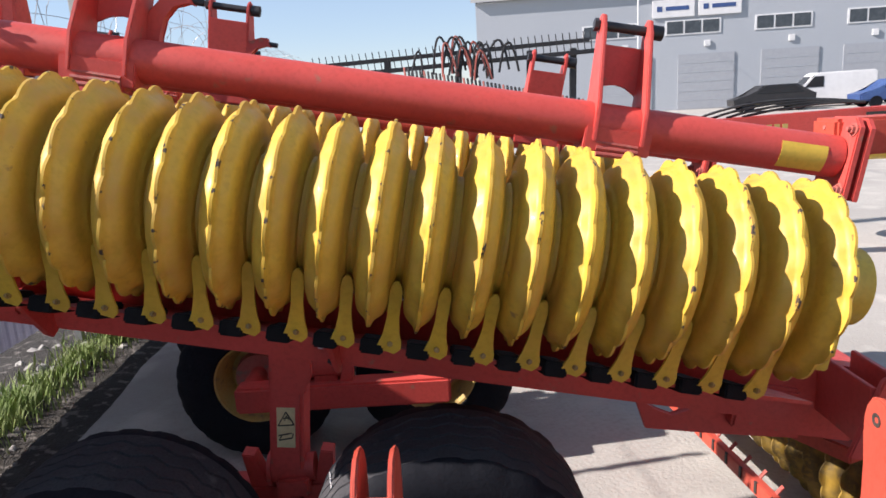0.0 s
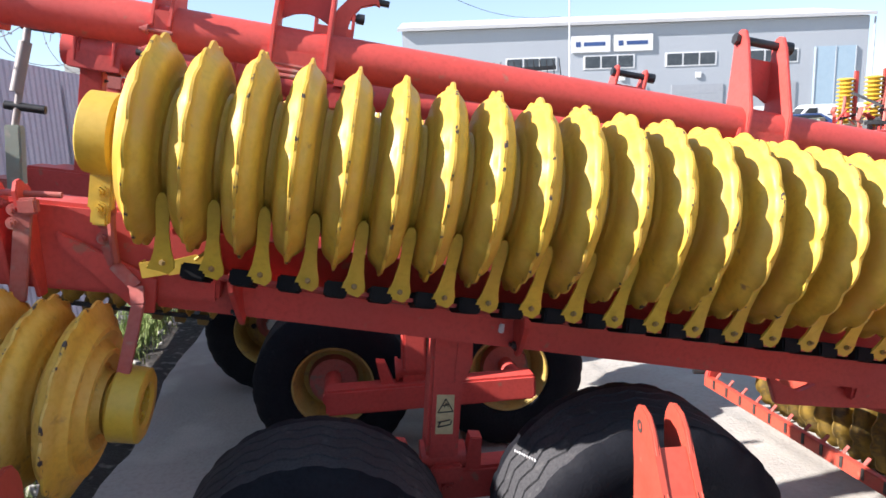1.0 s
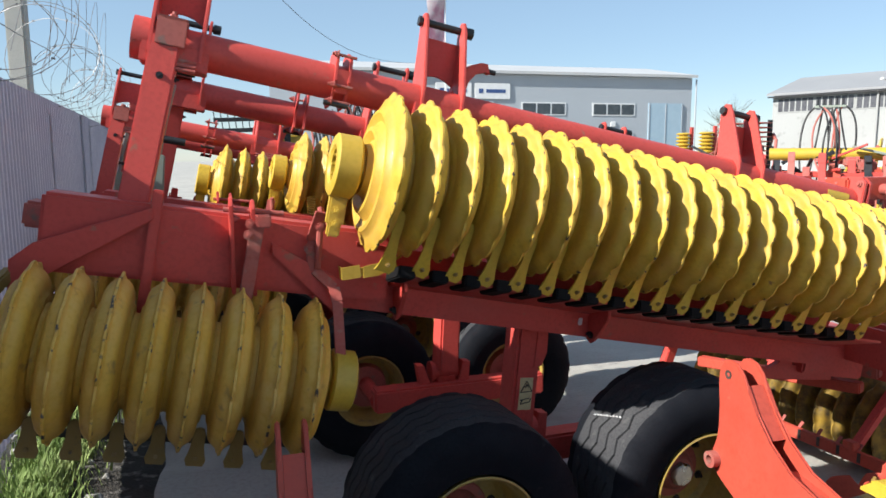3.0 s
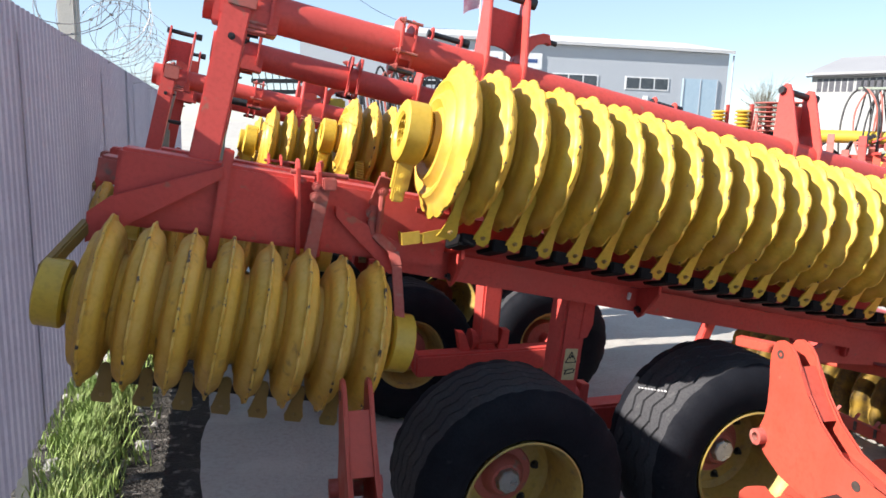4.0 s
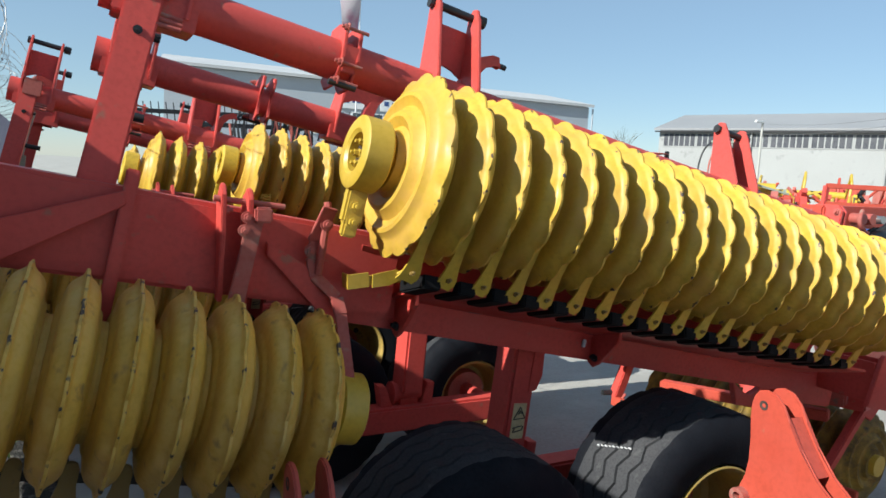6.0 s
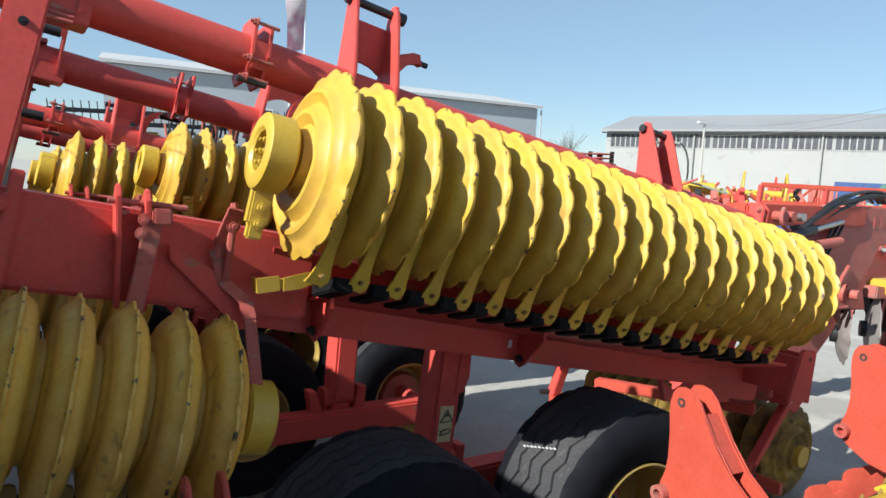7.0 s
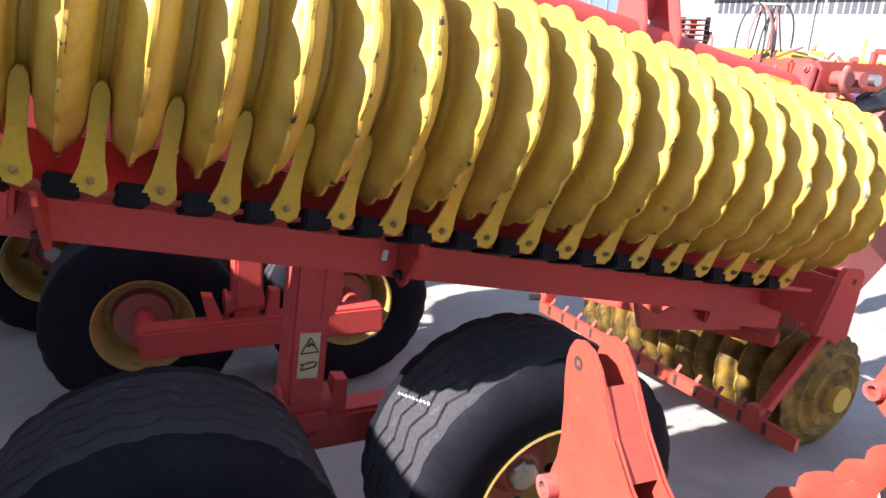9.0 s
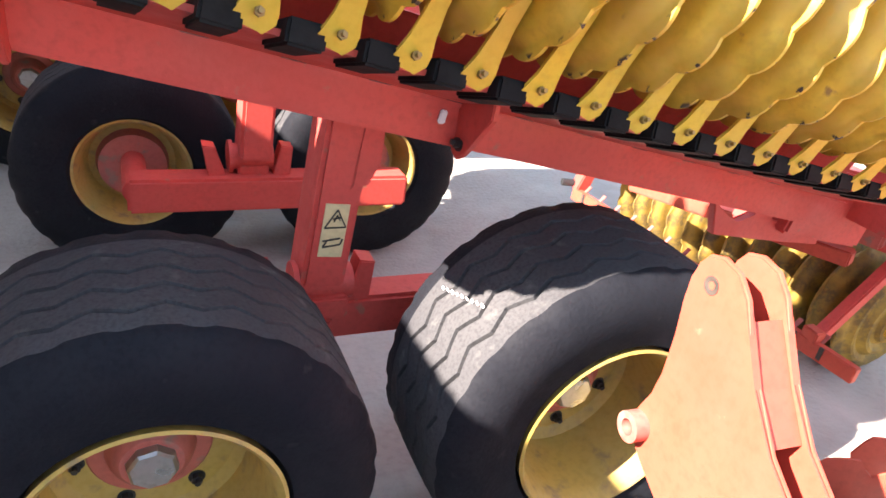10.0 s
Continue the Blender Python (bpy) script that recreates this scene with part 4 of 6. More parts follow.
def tyre_mesh():
    """A low wide tyre with a zigzag-grooved tread, axis along y, outer side at minus y."""
    R, W = 0.437, 0.39
    prof = []
    h = W / 2
    side = [(-h + 0.05, 0.232), (-h + 0.014, 0.250), (-h + 0.004, 0.30), (-h - 0.002, 0.345), (-h + 0.010, 0.392), (-h + 0.030, 0.420), (-h + 0.048, 0.432)]
    treads = []
    grooves = (-0.095, -0.032, 0.032, 0.095)
    for g in grooves:
        treads += [(g - 0.0065, R - 0.0005 - 0.15 * g * g), (g - 0.004, R - 0.013), (g + 0.004, R - 0.013), (g + 0.0065, R - 0.0005 - 0.15 * g * g)]
    prof = side + [(-0.128, R - 0.006)] + treads + [(0.152, R - 0.005)] + [(-a + 0.045, r - (0.022 if r < 0.24 else 0.012 if r < 0.26 else 0.0)) for a, r in side[::-1]]
    bm = bmesh.new()
    n = 144
    rings = []
    for i, (a, r) in enumerate(prof):
        ring = []
        inside = 8 <= i < 8 + len(treads)
        for k in range(n):
            w = 2 * math.pi * k / n
            zig = 0.012 * (1 - 2 * abs((k % 6) / 6 - 0.5) * 2) if inside else 0.0
            rr = r
            if i in (5, 6, len(prof) - 7, len(prof) - 6) and k % 6 < 2:
                rr -= 0.005
            ring.append(bm.verts.new((rr * math.cos(w), a + zig, rr * math.sin(w))))
        rings.append(ring)
    for i, (a, b) in enumerate(zip(rings, rings[1:])):
        for k in range(n):
            f = bm.faces.new((a[k], a[(k + 1) % n], b[(k + 1) % n], b[k]))
            f.material_index = 1 if 6 <= i < len(prof) - 8 else 0
    for a in (rings[0], rings[-1]):                       # bead edge turned inwards
        inner = [bm.verts.new((v.co.x * 0.95, v.co.y * 0.9, v.co.z * 0.95)) for v in a]
        for k in range(n):
            bm.faces.new((a[k], a[(k + 1) % n], inner[(k + 1) % n], inner[k]))
    return bm


def rim_mesh():
    bm = bmesh.new()
    m = pose(0, 0, 0, 0, 0, -90)                            # the lathe's x runs to minus y
    prof = [(0.176, 0.236), (0.184, 0.241), (0.187, 0.234), (0.172, 0.222), (0.14, 0.214), (0.06, 0.209), (0.02, 0.202), (-0.03, 0.196), (-0.052, 0.175),
            (-0.050, 0.11), (-0.050, 0.02), (-0.064, 0.02), (-0.066, 0.165), (-0.10, 0.186), (-0.18, 0.200), (-0.207, 0.215), (-0.209, 0.226), (-0.19, 0.222), (-0.15, 0.214), (0.12, 0.228)]
    lathe(bm, prof, m, 64, closed=True)
    return bm


def hub_mesh():
    bm = bmesh.new()
    m = pose(0, 0, 0, 0, 0, -90)
    lathe(bm, [(-0.12, 0.02), (-0.12, 0.13), (-0.066, 0.14), (-0.045, 0.12), (-0.042, 0.09), (-0.02, 0.082), (0.0, 0.070), (0.006, 0.062), (0.006, 0.01)], m, 32)
    return bm


TYRE, RIM, HUB = shared("tyre", tyre_mesh(), (RUBBER, TREAD)), shared("rim", rim_mesh(), YELLOW_RIM), shared("hub", hub_mesh(), RED_WORN)
CAP = shared("hub_cap", lathe(bmesh.new(), [(0.004, 0.01), (0.004, 0.052), (0.024, 0.050), (0.030, 0.044), (0.030, 0.01)], pose(0, 0, 0, 0, 0, -90), 8), STEEL, smooth=False)
WNUT = shared("wheel_nut", nut(bmesh.new(), (0, 0, 0), (0, -1, 0), 0.013, 0.016), BLACK)


def wheel(owner, at, out, spin, big=1.0):
    """A wheel with its outer side towards minus y (out = 1) or plus y."""
    m = Matrix.Translation(at) @ pose(0, 0, 0, 0, 0, YAW if out > 0 else 180 + YAW) @ pose(0, 0, 0, 0, spin, 0) @ Matrix.Diagonal((big, 1, big, 1))
    rim = placed("wheel", RIM, m, owner, "yellow steel wheel with a wide black tyre")
    placed("tyre", TYRE, m, rim, "wide black low-profile tyre with zigzag tread")
    placed("hub", HUB, m, rim, "red hub")
    placed("hub_cap", CAP, m, rim, "grey octagonal hub cap")
    for k in range(6):
        w = radians(60 * k + 20)
        placed("wheel_nut", WNUT, m @ pose(0.145 * math.cos(w), 0.052, 0.145 * math.sin(w)), rim)
    return rim


def bogie(owner, side, sticker):
    def put(name, bm, mat, parent=owner, label=""):
        bm = bm if side > 0 else flipped(bm)
        bm.transform(TURN if side > 0 else SHIFT @ TURN)
        return part(name, bm, mat, parent, label)
    SHIFT = Matrix.Translation((0.10, -0.09, 0))         # the far bogie's offset
    cx = -0.47 if side > 0 else -0.60
    near_x, far_x = (-0.975, 0.06) if side > 0 else (-1.06, -0.11)
    bm = bmesh.new()
    bar(bm, (near_x - 0.03, 2.315, 0.44), (far_x + 0.08, 2.315, 0.44), 0.12, 0.13, 0.012)
    tandem = put("tandem_beam", bm, RED, label="red tandem axle beam")
    for x in (near_x, far_x):
        put("stub_axle", rod(bmesh.new(), (x, 2.315, 0.44), (x, 1.95, 0.44), 0.045, 20), RED, tandem)
    for x, lean in ((cx - 0.175, -0.03), (cx + 0.06, 0.02)):
        bm = bmesh.new()
        plate(bm, [(x - 0.035, 0.50), (x + 0.03, 0.50), (x + 0.018 + lean, 0.615), (x - 0.026 + lean, 0.622)], 0.07, pose(0, 2.30, 0, 90, 0, 0), 0.004)
        put("stop", bm, RED, tandem)
    bm = bmesh.new()
    rod(bm, (cx - 0.125, 2.275, 0.560), (cx + 0.030, 2.275, 0.560), 0.050, 24)
    rod(bm, (cx - 0.135, 2.275, 0.560), (cx - 0.120, 2.275, 0.560), 0.062, 24)
    box(bm, (cx - 0.045, 2.265, 0.510), (0.115, 0.12, 0.07), None, 0.008)
    nut(bm, (cx - 0.04, 2.255, 0.44), (0, -1, 0), 0.024, 0.02)
    put("pivot", bm, RED, tandem)
    bm = bmesh.new()
    lean = 0.055 if side > 0 else 0.03
    off = -0.062 if side > 0 else -0.045
    bar(bm, (cx + off, 2.29, 0.57), (cx + off + lean, 2.29, 1.16), 0.15, 0.118, 0.012, up=(1, 0, 0))
    post = put("wheel_post", bm, RED, label="upright red wheel post")
    if side > 0:
        bm = bmesh.new()
        bar(bm, (cx - 0.02, 2.10, 1.095), (cx - 0.02, 2.36, 1.095), 0.14, 0.05, 0.006)
        put("bracket", bm, RED, post)
    bm = bmesh.new()
    plate(bm, [(cx - 0.01, 0.86), (cx + 0.035, 0.87), (cx + 0.062, 0.93), (cx + 0.072, 1.16), (cx + 0.03, 1.16), (cx + 0.01, 1.0)], 0.03, pose(0, 2.225, 0, 90, 0, 0), 0.004)
    put("gusset", bm, RED, post)
    if sticker:
        x = cx - 0.035
        bm = box(bmesh.new(), (x - 0.010, 2.2135, 0.745), (0.064, 0.003, 0.150), pose(0, 0, 0, 0, 5, 0).to_3x3())
        st = put("warning_sticker", bm, STICKER, post, "cream warning sticker with a triangle")
        f = bmesh.new()
        tri = [(x - 0.036, 0.755), (x + 0.020, 0.755), (x - 0.004, 0.805)]
        for a, b in zip(tri, tri[1:] + tri[:1]):
            bar(f, (a[0], 2.2105, a[1]), (b[0], 2.2105, b[1]), 0.003, 0.0035)
        for p, q in (((-0.012, 0.772), (-0.004, 0.79)), ((-0.004, 0.79), (0.004, 0.775)), ((-0.016, 0.78), (0.006, 0.783))):
            bar(f, (x + p[0], 2.2105, p[1]), (x + q[0], 2.2105, q[1]), 0.003, 0.003)
        for dz in (0.0, 0.018):
            bar(f, (x - 0.038, 2.2105, 0.700 + dz), (x + 0.008, 2.2105, 0.706 + dz), 0.003, 0.004)
        bar(f, (x - 0.038, 2.2105, 0.700), (x - 0.026, 2.2105, 0.720), 0.003, 0.004)
        bar(f, (x + 0.008, 2.2105, 0.706), (x + 0.014, 2.2105, 0.722), 0.003, 0.004)
        tagged(put("print", f, INK, st), kind="stuff")
    y = 1.825 if side > 0 else 2 * YC - 1.90
    big = 1.0 if side > 0 else 0.97
    at = TURN if side > 0 else SHIFT @ TURN
    wheel(owner, at @ Vector((near_x, y, 0.437 * big)), side, 12, big)
    full = 1.03 if side > 0 else big
    w2 = wheel(owner, at @ Vector((far_x - (0.02 if side > 0 else 0), y, 0.437 * full)), side, 40, full)
    if sticker:                                            # white print on the tread
        for k in range(9):
            turn = 143 - 5.8 * k / 8
            w, a = radians(turn), 0.11 - 0.14 * k / 8
            c = Vector((far_x - 0.02, y + a, 0.450)) + 0.4525 * Vector((math.cos(w), 0, math.sin(w)))
            f = box(bmesh.new(), TURN @ c, (0.0045 if k % 2 else 0.006, 0.0155 if k % 3 else 0.012, 0.002), pose(0, 0, 0, 0, 90 - turn, 0).to_3x3())
            part("print_bar", f, CHALK, w2)


cult = thing("folding_cultivator", (0, YC, 0), "red folding cultivator with yellow ring rollers on the concrete yard", "cultivator", "parked cultivators")
wing(cult, 1)
wing(cult, -1)
bogie(cult, 1, True)
bogie(cult, -1, False)
rear = copy_thing(cult, Matrix.Translation((-0.59, YC + 2.80, 0)))
for c in rear.children:
    if not c.name.startswith(("wheel", "tandem")):
        c.location.z -= 0.12

# ---- middle frame of the near cultivator ----
def cput(name, bm, mat, parent=None, label=""):
    return part(name, bm, mat, parent or cult, label)


NECK = pose(2.4, 2.56, 0, 0, 0, 2.9)                    # the neck's own axes: x along it, y across, z up


def nk(x, y, z):
    return NECK @ Vector((x - 2.4, y, z))


bm = bmesh.new()
out = [(2.47, 1.71), (4.05, 1.70), (4.26, 1.665), (4.36, 1.60), (4.47, 1.42), (4.36, 1.385), (4.14, 1.43), (4.00, 1.49), (3.02, 1.505), (2.87, 1.46), (2.75, 1.29), (2.36, 0.86), (2.10, 0.62),
       (1.84, 0.62), (1.90, 0.92), (2.02, 1.30)]
plate(bm, [(x - 2.4, z) for x, z in out], 0.20, NECK @ pose(0, 0, 0, 90, 0, 0), 0.012)
neck = cput("gooseneck", bm, RED_WORN, None, "worn red gooseneck frame with scratched paint")
for x, w in ((2.95, 0.40), (3.72, 0.36)):                  # faded dark print bars
    bm = bmesh.new()
    for k in range(5):
        box(bm, nk(x + w * (k - 2) / 5, -0.1015, 1.605), (w / 6.5, 0.004, 0.075), NECK.to_3x3())
    cput("faded_print", bm, RED_DUSTY, neck)
cput("tow_arm", bar(bmesh.new(), nk(4.36, 0, 1.43), nk(5.40, 0, 1.06), 0.16, 0.16, 0.012), RED_WORN, neck)
cput("tow_pin", rod(bmesh.new(), nk(5.34, -0.12, 1.10), nk(5.34, 0.12, 1.10), 0.035, 14), BLACK, neck)
for k in range(4):                                        # clamped plates on the bend
    cput("bolt", nut(bmesh.new(), nk(4.12 + 0.07 * k, -0.10, 1.44 + 0.06 * (k % 2)), (0, -1, 0), 0.016), STEEL, neck)
hanger = cput("hanger", box(bmesh.new(), nk(3.635, -0.17, 1.37), (0.11, 0.05, 0.25), NECK.to_3x3(), 0.006), GALV, neck, "pale grey steel valve block")
for k in range(5):
    cput("fitting", rod(bmesh.new(), nk(3.70, -0.19 + 0.01 * (k % 2), 1.28 + 0.045 * k), nk(3.755 + 0.02 * (k % 3), -0.19, 1.285 + 0.045 * k), 0.012, 8), (BLACK, STEEL)[k % 2], hanger)
for k in range(4):
    x = 3.44 + 0.03 * k
    cput("hose", pipe(bmesh.new(), arc(nk(x + 0.05, -0.17, 1.36), nk(x - 0.02, -0.19, 1.28), nk(x - 0.02 + 0.01 * k, -0.15, 1.15), 8), 0.011, 7), HOSE, hanger)
bm = bmesh.new()
plate(bm, [(3.36, 1.36), (3.56, 1.335), (4.10, 1.20), (4.24, 1.02), (4.18, 0.88), (3.30, 0.92)], 0.12, pose(0, 2.96, 0, 90, 0, 0), 0.01)
cput("far_leg", bm, RED_WORN, neck)
bm = bmesh.new()
bar(bm, (1.33, 2.42, 1.638), (2.62, 2.52, 1.640), 0.14, 0.12, 0.01)
arm = cput("fold_arm", bm, RED_BRIGHT, None, "bright red folding arm")
for x in (1.60, 1.68):
    cput("bolt", rod(bmesh.new(), (x, 2.30, 1.635), (x, 2.40, 1.635), 0.03, 14), RED_DUSTY, arm)
cput("pin", rod(bmesh.new(), (1.72, 2.27, 1.635), (1.72, 2.4, 1.635), 0.022, 14), STEEL, arm)
cput("shackle", pipe(bmesh.new(), arc((1.58, 2.30, 1.68), (1.54, 2.28, 1.61), (1.64, 2.30, 1.56), 10), 0.012, 8), RED_DUSTY, arm)
bm = bmesh.new()
rod(bm, (1.55, 2.34, 1.49), (2.00, 2.40, 1.555), 0.036, 20)
cyl = cput("hydraulic_cylinder", bm, BLACK, None, "black hydraulic cylinder with a steel rod")
cput("piston_rod", rod(bmesh.new(), (2.00, 2.40, 1.555), (2.35, 2.44, 1.61), 0.018, 14), STEEL, cyl)
cput("tail_rod", rod(bmesh.new(), (1.95, 2.34, 1.47), (2.25, 2.38, 1.49), 0.03, 16), RED_WORN, cyl)
rng = random.Random(11)
for k in range(9):
    a = Vector((1.72 + 0.16 * rng.random(), 2.36 + 0.06 * rng.random(), 1.48 + 0.06 * rng.random()))
    b = Vector((2.38 + 0.14 * rng.random(), 2.44, 1.71 + 0.07 * rng.random()))
    c = nk(2.95 + 0.5 * rng.random(), 0.04 * rng.random(), 1.735)
    mid = (a + b) / 2 + Vector((0.05, 0, 0.03 + 0.05 * rng.random()))
    cput("hose", pipe(bmesh.new(), arc(a, mid, b, 10) + arc(b, (b + c) / 2 + Vector((0, 0, 0.05)), c, 8)[1:], 0.010, 8), HOSE, neck)
for k in range(3):                                        # hoses down the slanted leg
    x = 2.42 - 0.05 * k
    cput("hose", pipe(bmesh.new(), [nk(x, -0.115, 1.66), nk(x - 0.13, -0.125, 1.50), nk(x - 0.24 + 0.02 * k, -0.12, 1.36), nk(x - 0.34, -0.11, 1.24 - 0.02 * k)], 0.009, 7), HOSE, neck)
# hose stand on the neck
bm = bmesh.new()
bar(bm, (4.08, 2.62, 1.66), (4.08, 2.62, 2.06), 0.07, 0.05, 0.004, up=(1, 0, 0))
stand = cput("hose_stand", bm, BLACK, None, "pale hose stand with hanging couplings")
cput("top_plate", box(bmesh.new(), (4.08, 2.56, 2.07), (0.30, 0.09, 0.022), bevel=0.004), WHITE, stand)
for k in range(6):
    x = 3.96 + 0.048 * k
    cput("coupling", rod(bmesh.new(), (x, 2.56, 2.08), (x, 2.56, 2.12), 0.013, 10), BLACK if k % 2 else STEEL, stand)
    cput("hose", pipe(bmesh.new(), arc((x, 2.54, 2.06), (x + 0.04 * math.sin(k * 2.0), 2.50, 1.90), (4.00 + 0.03 * k, 2.54, 1.71), 10), 0.010, 7), (HOSE, RED_WORN)[k % 2], stand)

# bracket with a lever at the foot of the neck
bm = bmesh.new()
rod(bm, nk(2.37, -0.20, 1.165), nk(2.37, -0.05, 1.165), 0.060, 20)
rod(bm, nk(2.37, -0.26, 1.165), nk(2.37, -0.18, 1.165), 0.032, 14)
bar(bm, nk(2.18, -0.16, 1.11), nk(2.44, -0.16, 1.10), 0.03, 0.05, 0.006)
pivot = cput("foot_pivot", bm, RED_WORN, None)
cput("lever", pipe(bmesh.new(), [nk(2.32, -0.2, 1.34), nk(2.22, -0.22, 1.27), nk(2.17, -0.22, 1.17), nk(2.20, -0.22, 1.09), nk(2.32, -0.22, 1.09)], 0.012, 8), RED_DUSTY, pivot)

# low roller across the machine and its slotted scraper bar
roller(cult, (1.80, 2.28, 0.268), 12, 1, "low dusty yellow ring roller on the concrete, darkened for shade", slope=0, turn=96.5, scrapers=False, ends=False, name="low_roller", rings=(MUD_DIM_L, MUD_DIM, MUD_DIM_R))
SA, SB = Vector((1.09, 3.60, 0.25)), Vector((1.33, 1.98, 0.25))
sd = (SB - SA).normalized()
low = cput("scraper_bar", bar(bmesh.new(), SA, SB, 0.035, 0.064, 0.004), RED_BRIGHT, None, "slotted red scraper bar")
cput("stay", bar(bmesh.new(), SA + Vector((0.02, 0, 0.02)), (1.18, 3.54, 0.62), 0.07, 0.07, 0.006, up=(1, 0, 0)), RED, low)
cput("stay", bar(bmesh.new(), SB + Vector((0.0, 0.20, 0.02)), (1.64, 2.20, 0.62), 0.05, 0.045, 0.006, up=(1, 0, 0)), RED, low)
cput("stay_foot", box(bmesh.new(), SB + Vector((-0.02, 0.20, 0.045)), (0.05, 0.07, 0.05), None, 0.005), RED_BRIGHT, low)
cput("pin", rod(bmesh.new(), SA + Vector((-0.07, 0.03, 0.05)), SA + Vector((0.06, 0.0, 0.05)), 0.02, 12), BLACK, low)
for k in range(13):
    p = SA + sd * (0.10 + k * 0.117)
    cput("slot", box(bmesh.new(), p + Vector((-0.018, 0, 0.006)), (0.008, 0.017, 0.050), Matrix.Rotation(math.atan2(sd.y, sd.x) + math.pi / 2, 3, "Z")), RECESS_DARK, low)
    cput("scraper", bar(bmesh.new(), p + Vector((0.0, 0.03, 0.020)), p + Vector((0.035, 0.032, 0.060)), 0.020, 0.006, 0.001), RED_DUSTY, low)
bm = bmesh.new()
bar(bm, (1.03, 3.08, 0.525), (1.42, 2.24, 0.58), 0.07, 0.06, 0.006)
cput("cross_beam", bm, RED_BRIGHT, None)
bm = bmesh.new()
bar(bm, (1.22, 3.58, 0.60), (1.60, 2.15, 0.66), 0.09, 0.09, 0.008)
cput("cross_beam", bm, RED, None)
bm = bmesh.new()
bar(bm, (1.45, 2.25, 0.70), (2.45, 2.70, 0.75), 0.12, 0.14, 0.01)
cput("draw_beam", bm, RED_WORN, None)
bm = bmesh.new()
plate(bm, [(1.58, 0.62), (1.76, 0.52), (1.82, 0.58), (1.74, 0.80), (1.60, 0.86)], 0.03, pose(0, 2.24, 0, 90, 0, 0), 0.004)
cput("side_plate", bm, RED, None, "dark red side plate")

# disc gang before the neck, and an added fellow behind
def ribbon(pts, wide, thick):
    """A bent flat bar along a line of points, its width across the view's depth."""
    bm = bmesh.new()
    rows = []
    for i, p in enumerate(pts):
        d = (Vector(pts[min(i + 1, len(pts) - 1)]) - Vector(pts[max(i - 1, 0)])).normalized()
        o = d.cross(Vector((0, 1, 0))).normalized() * thick
        w = Vector((0, wide, 0))
        rows.append([bm.verts.new(Vector(p) + q) for q in (o + w, o - w, -o - w, -o + w)])
    for r0, r1 in zip(rows, rows[1:]):
        for i in range(4):
            bm.faces.new((r0[i], r0[(i + 1) % 4], r1[(i + 1) % 4], r1[i]))
    bm.faces.new(rows[0])
    bm.faces.new(rows[-1][::-1])
    return bm


def disc_gang(p, q, clamps, arms, discs, label):
    """A beam with clamps on it, bent spring arms and toothed discs below."""
    p, q = Vector(p), Vector(q)
    d = q - p
    yaw = math.degrees(math.atan2(d.y, d.x))
    gang = cput("gang_beam", bar(bmesh.new(), p, q, 0.09, 0.08, 0.008), RED_WORN, None, label)
    for x, length, up in clamps:
        m = Matrix.Translation(p + d * ((x - p.x) / d.x)) @ pose(0, 0, 0.040 + up, 0, 0, yaw)
        bm = bmesh.new()
        plate(bm, [(-0.085, -0.045), (-0.090, 0.02), (-0.065, 0.034), (-0.045, 0.055), (0.045, 0.055), (0.065, 0.034), (0.085, 0.02), (0.085, -0.045)],
              length, m @ Matrix(((0, 0, 1, 0), (1, 0, 0, 0), (0, 1, 0, 0), (0, 0, 0, 1))), 0.008)
        cl = cput("clamp", bm, YELLOW, gang, "yellow rubber-mount clamp")
        for dx in (-0.36 * length, 0.36 * length):
            cput("bolt", nut(bmesh.new(), m @ Vector((dx, -0.068, 0.034)), (0, -0.4, 1), 0.011), RED_DUSTY, cl)
        cput("clamp_end", box(bmesh.new(), m @ Vector((length / 2 + 0.014, -0.01, -0.02)), (0.020, 0.19, 0.12), m.to_3x3(), 0.006), RED_WORN, cl)
    for pts in arms:
        ends = [Vector(v) for v in pts]
        cput("spring_arm", ribbon(arc(*ends, 14), 0.024, 0.010), RED_WORN, gang)
    for x, y, z, turn, r, mat in discs:
        m = pose(x, y, z, 0, 0, turn)
        k = r / 0.262
        bm = bmesh.new()
        lathe(bm, [(-0.012, 0.02), (-0.016, 0.10 * k), (0.0, 0.19 * k), (0.030, r), (0.036, r), (0.008, 0.19 * k), (-0.006, 0.10 * k), (-0.002, 0.02)], m, 48,
              wave=lambda i, w: 0.014 * math.cos(10 * w) if i in (3, 4) else 0, closed=True)
        disc = cput("disc", bm, mat, gang, "dusty grey steel disc" if mat is DISC else "rusty red disc")
        bm = bmesh.new()
        lathe(bm, [(-0.05, 0.02), (-0.05, 0.055), (0.05, 0.055), (0.05, 0.02)], m, 20)
        bar(bm, m @ Vector((0.03, 0, 0)), (x + 0.04, y + 0.05, p.z + d.z * (x - p.x) / d.x), 0.05, 0.05)
        cput("disc_arm", bm, BLACK, disc)
    return gang


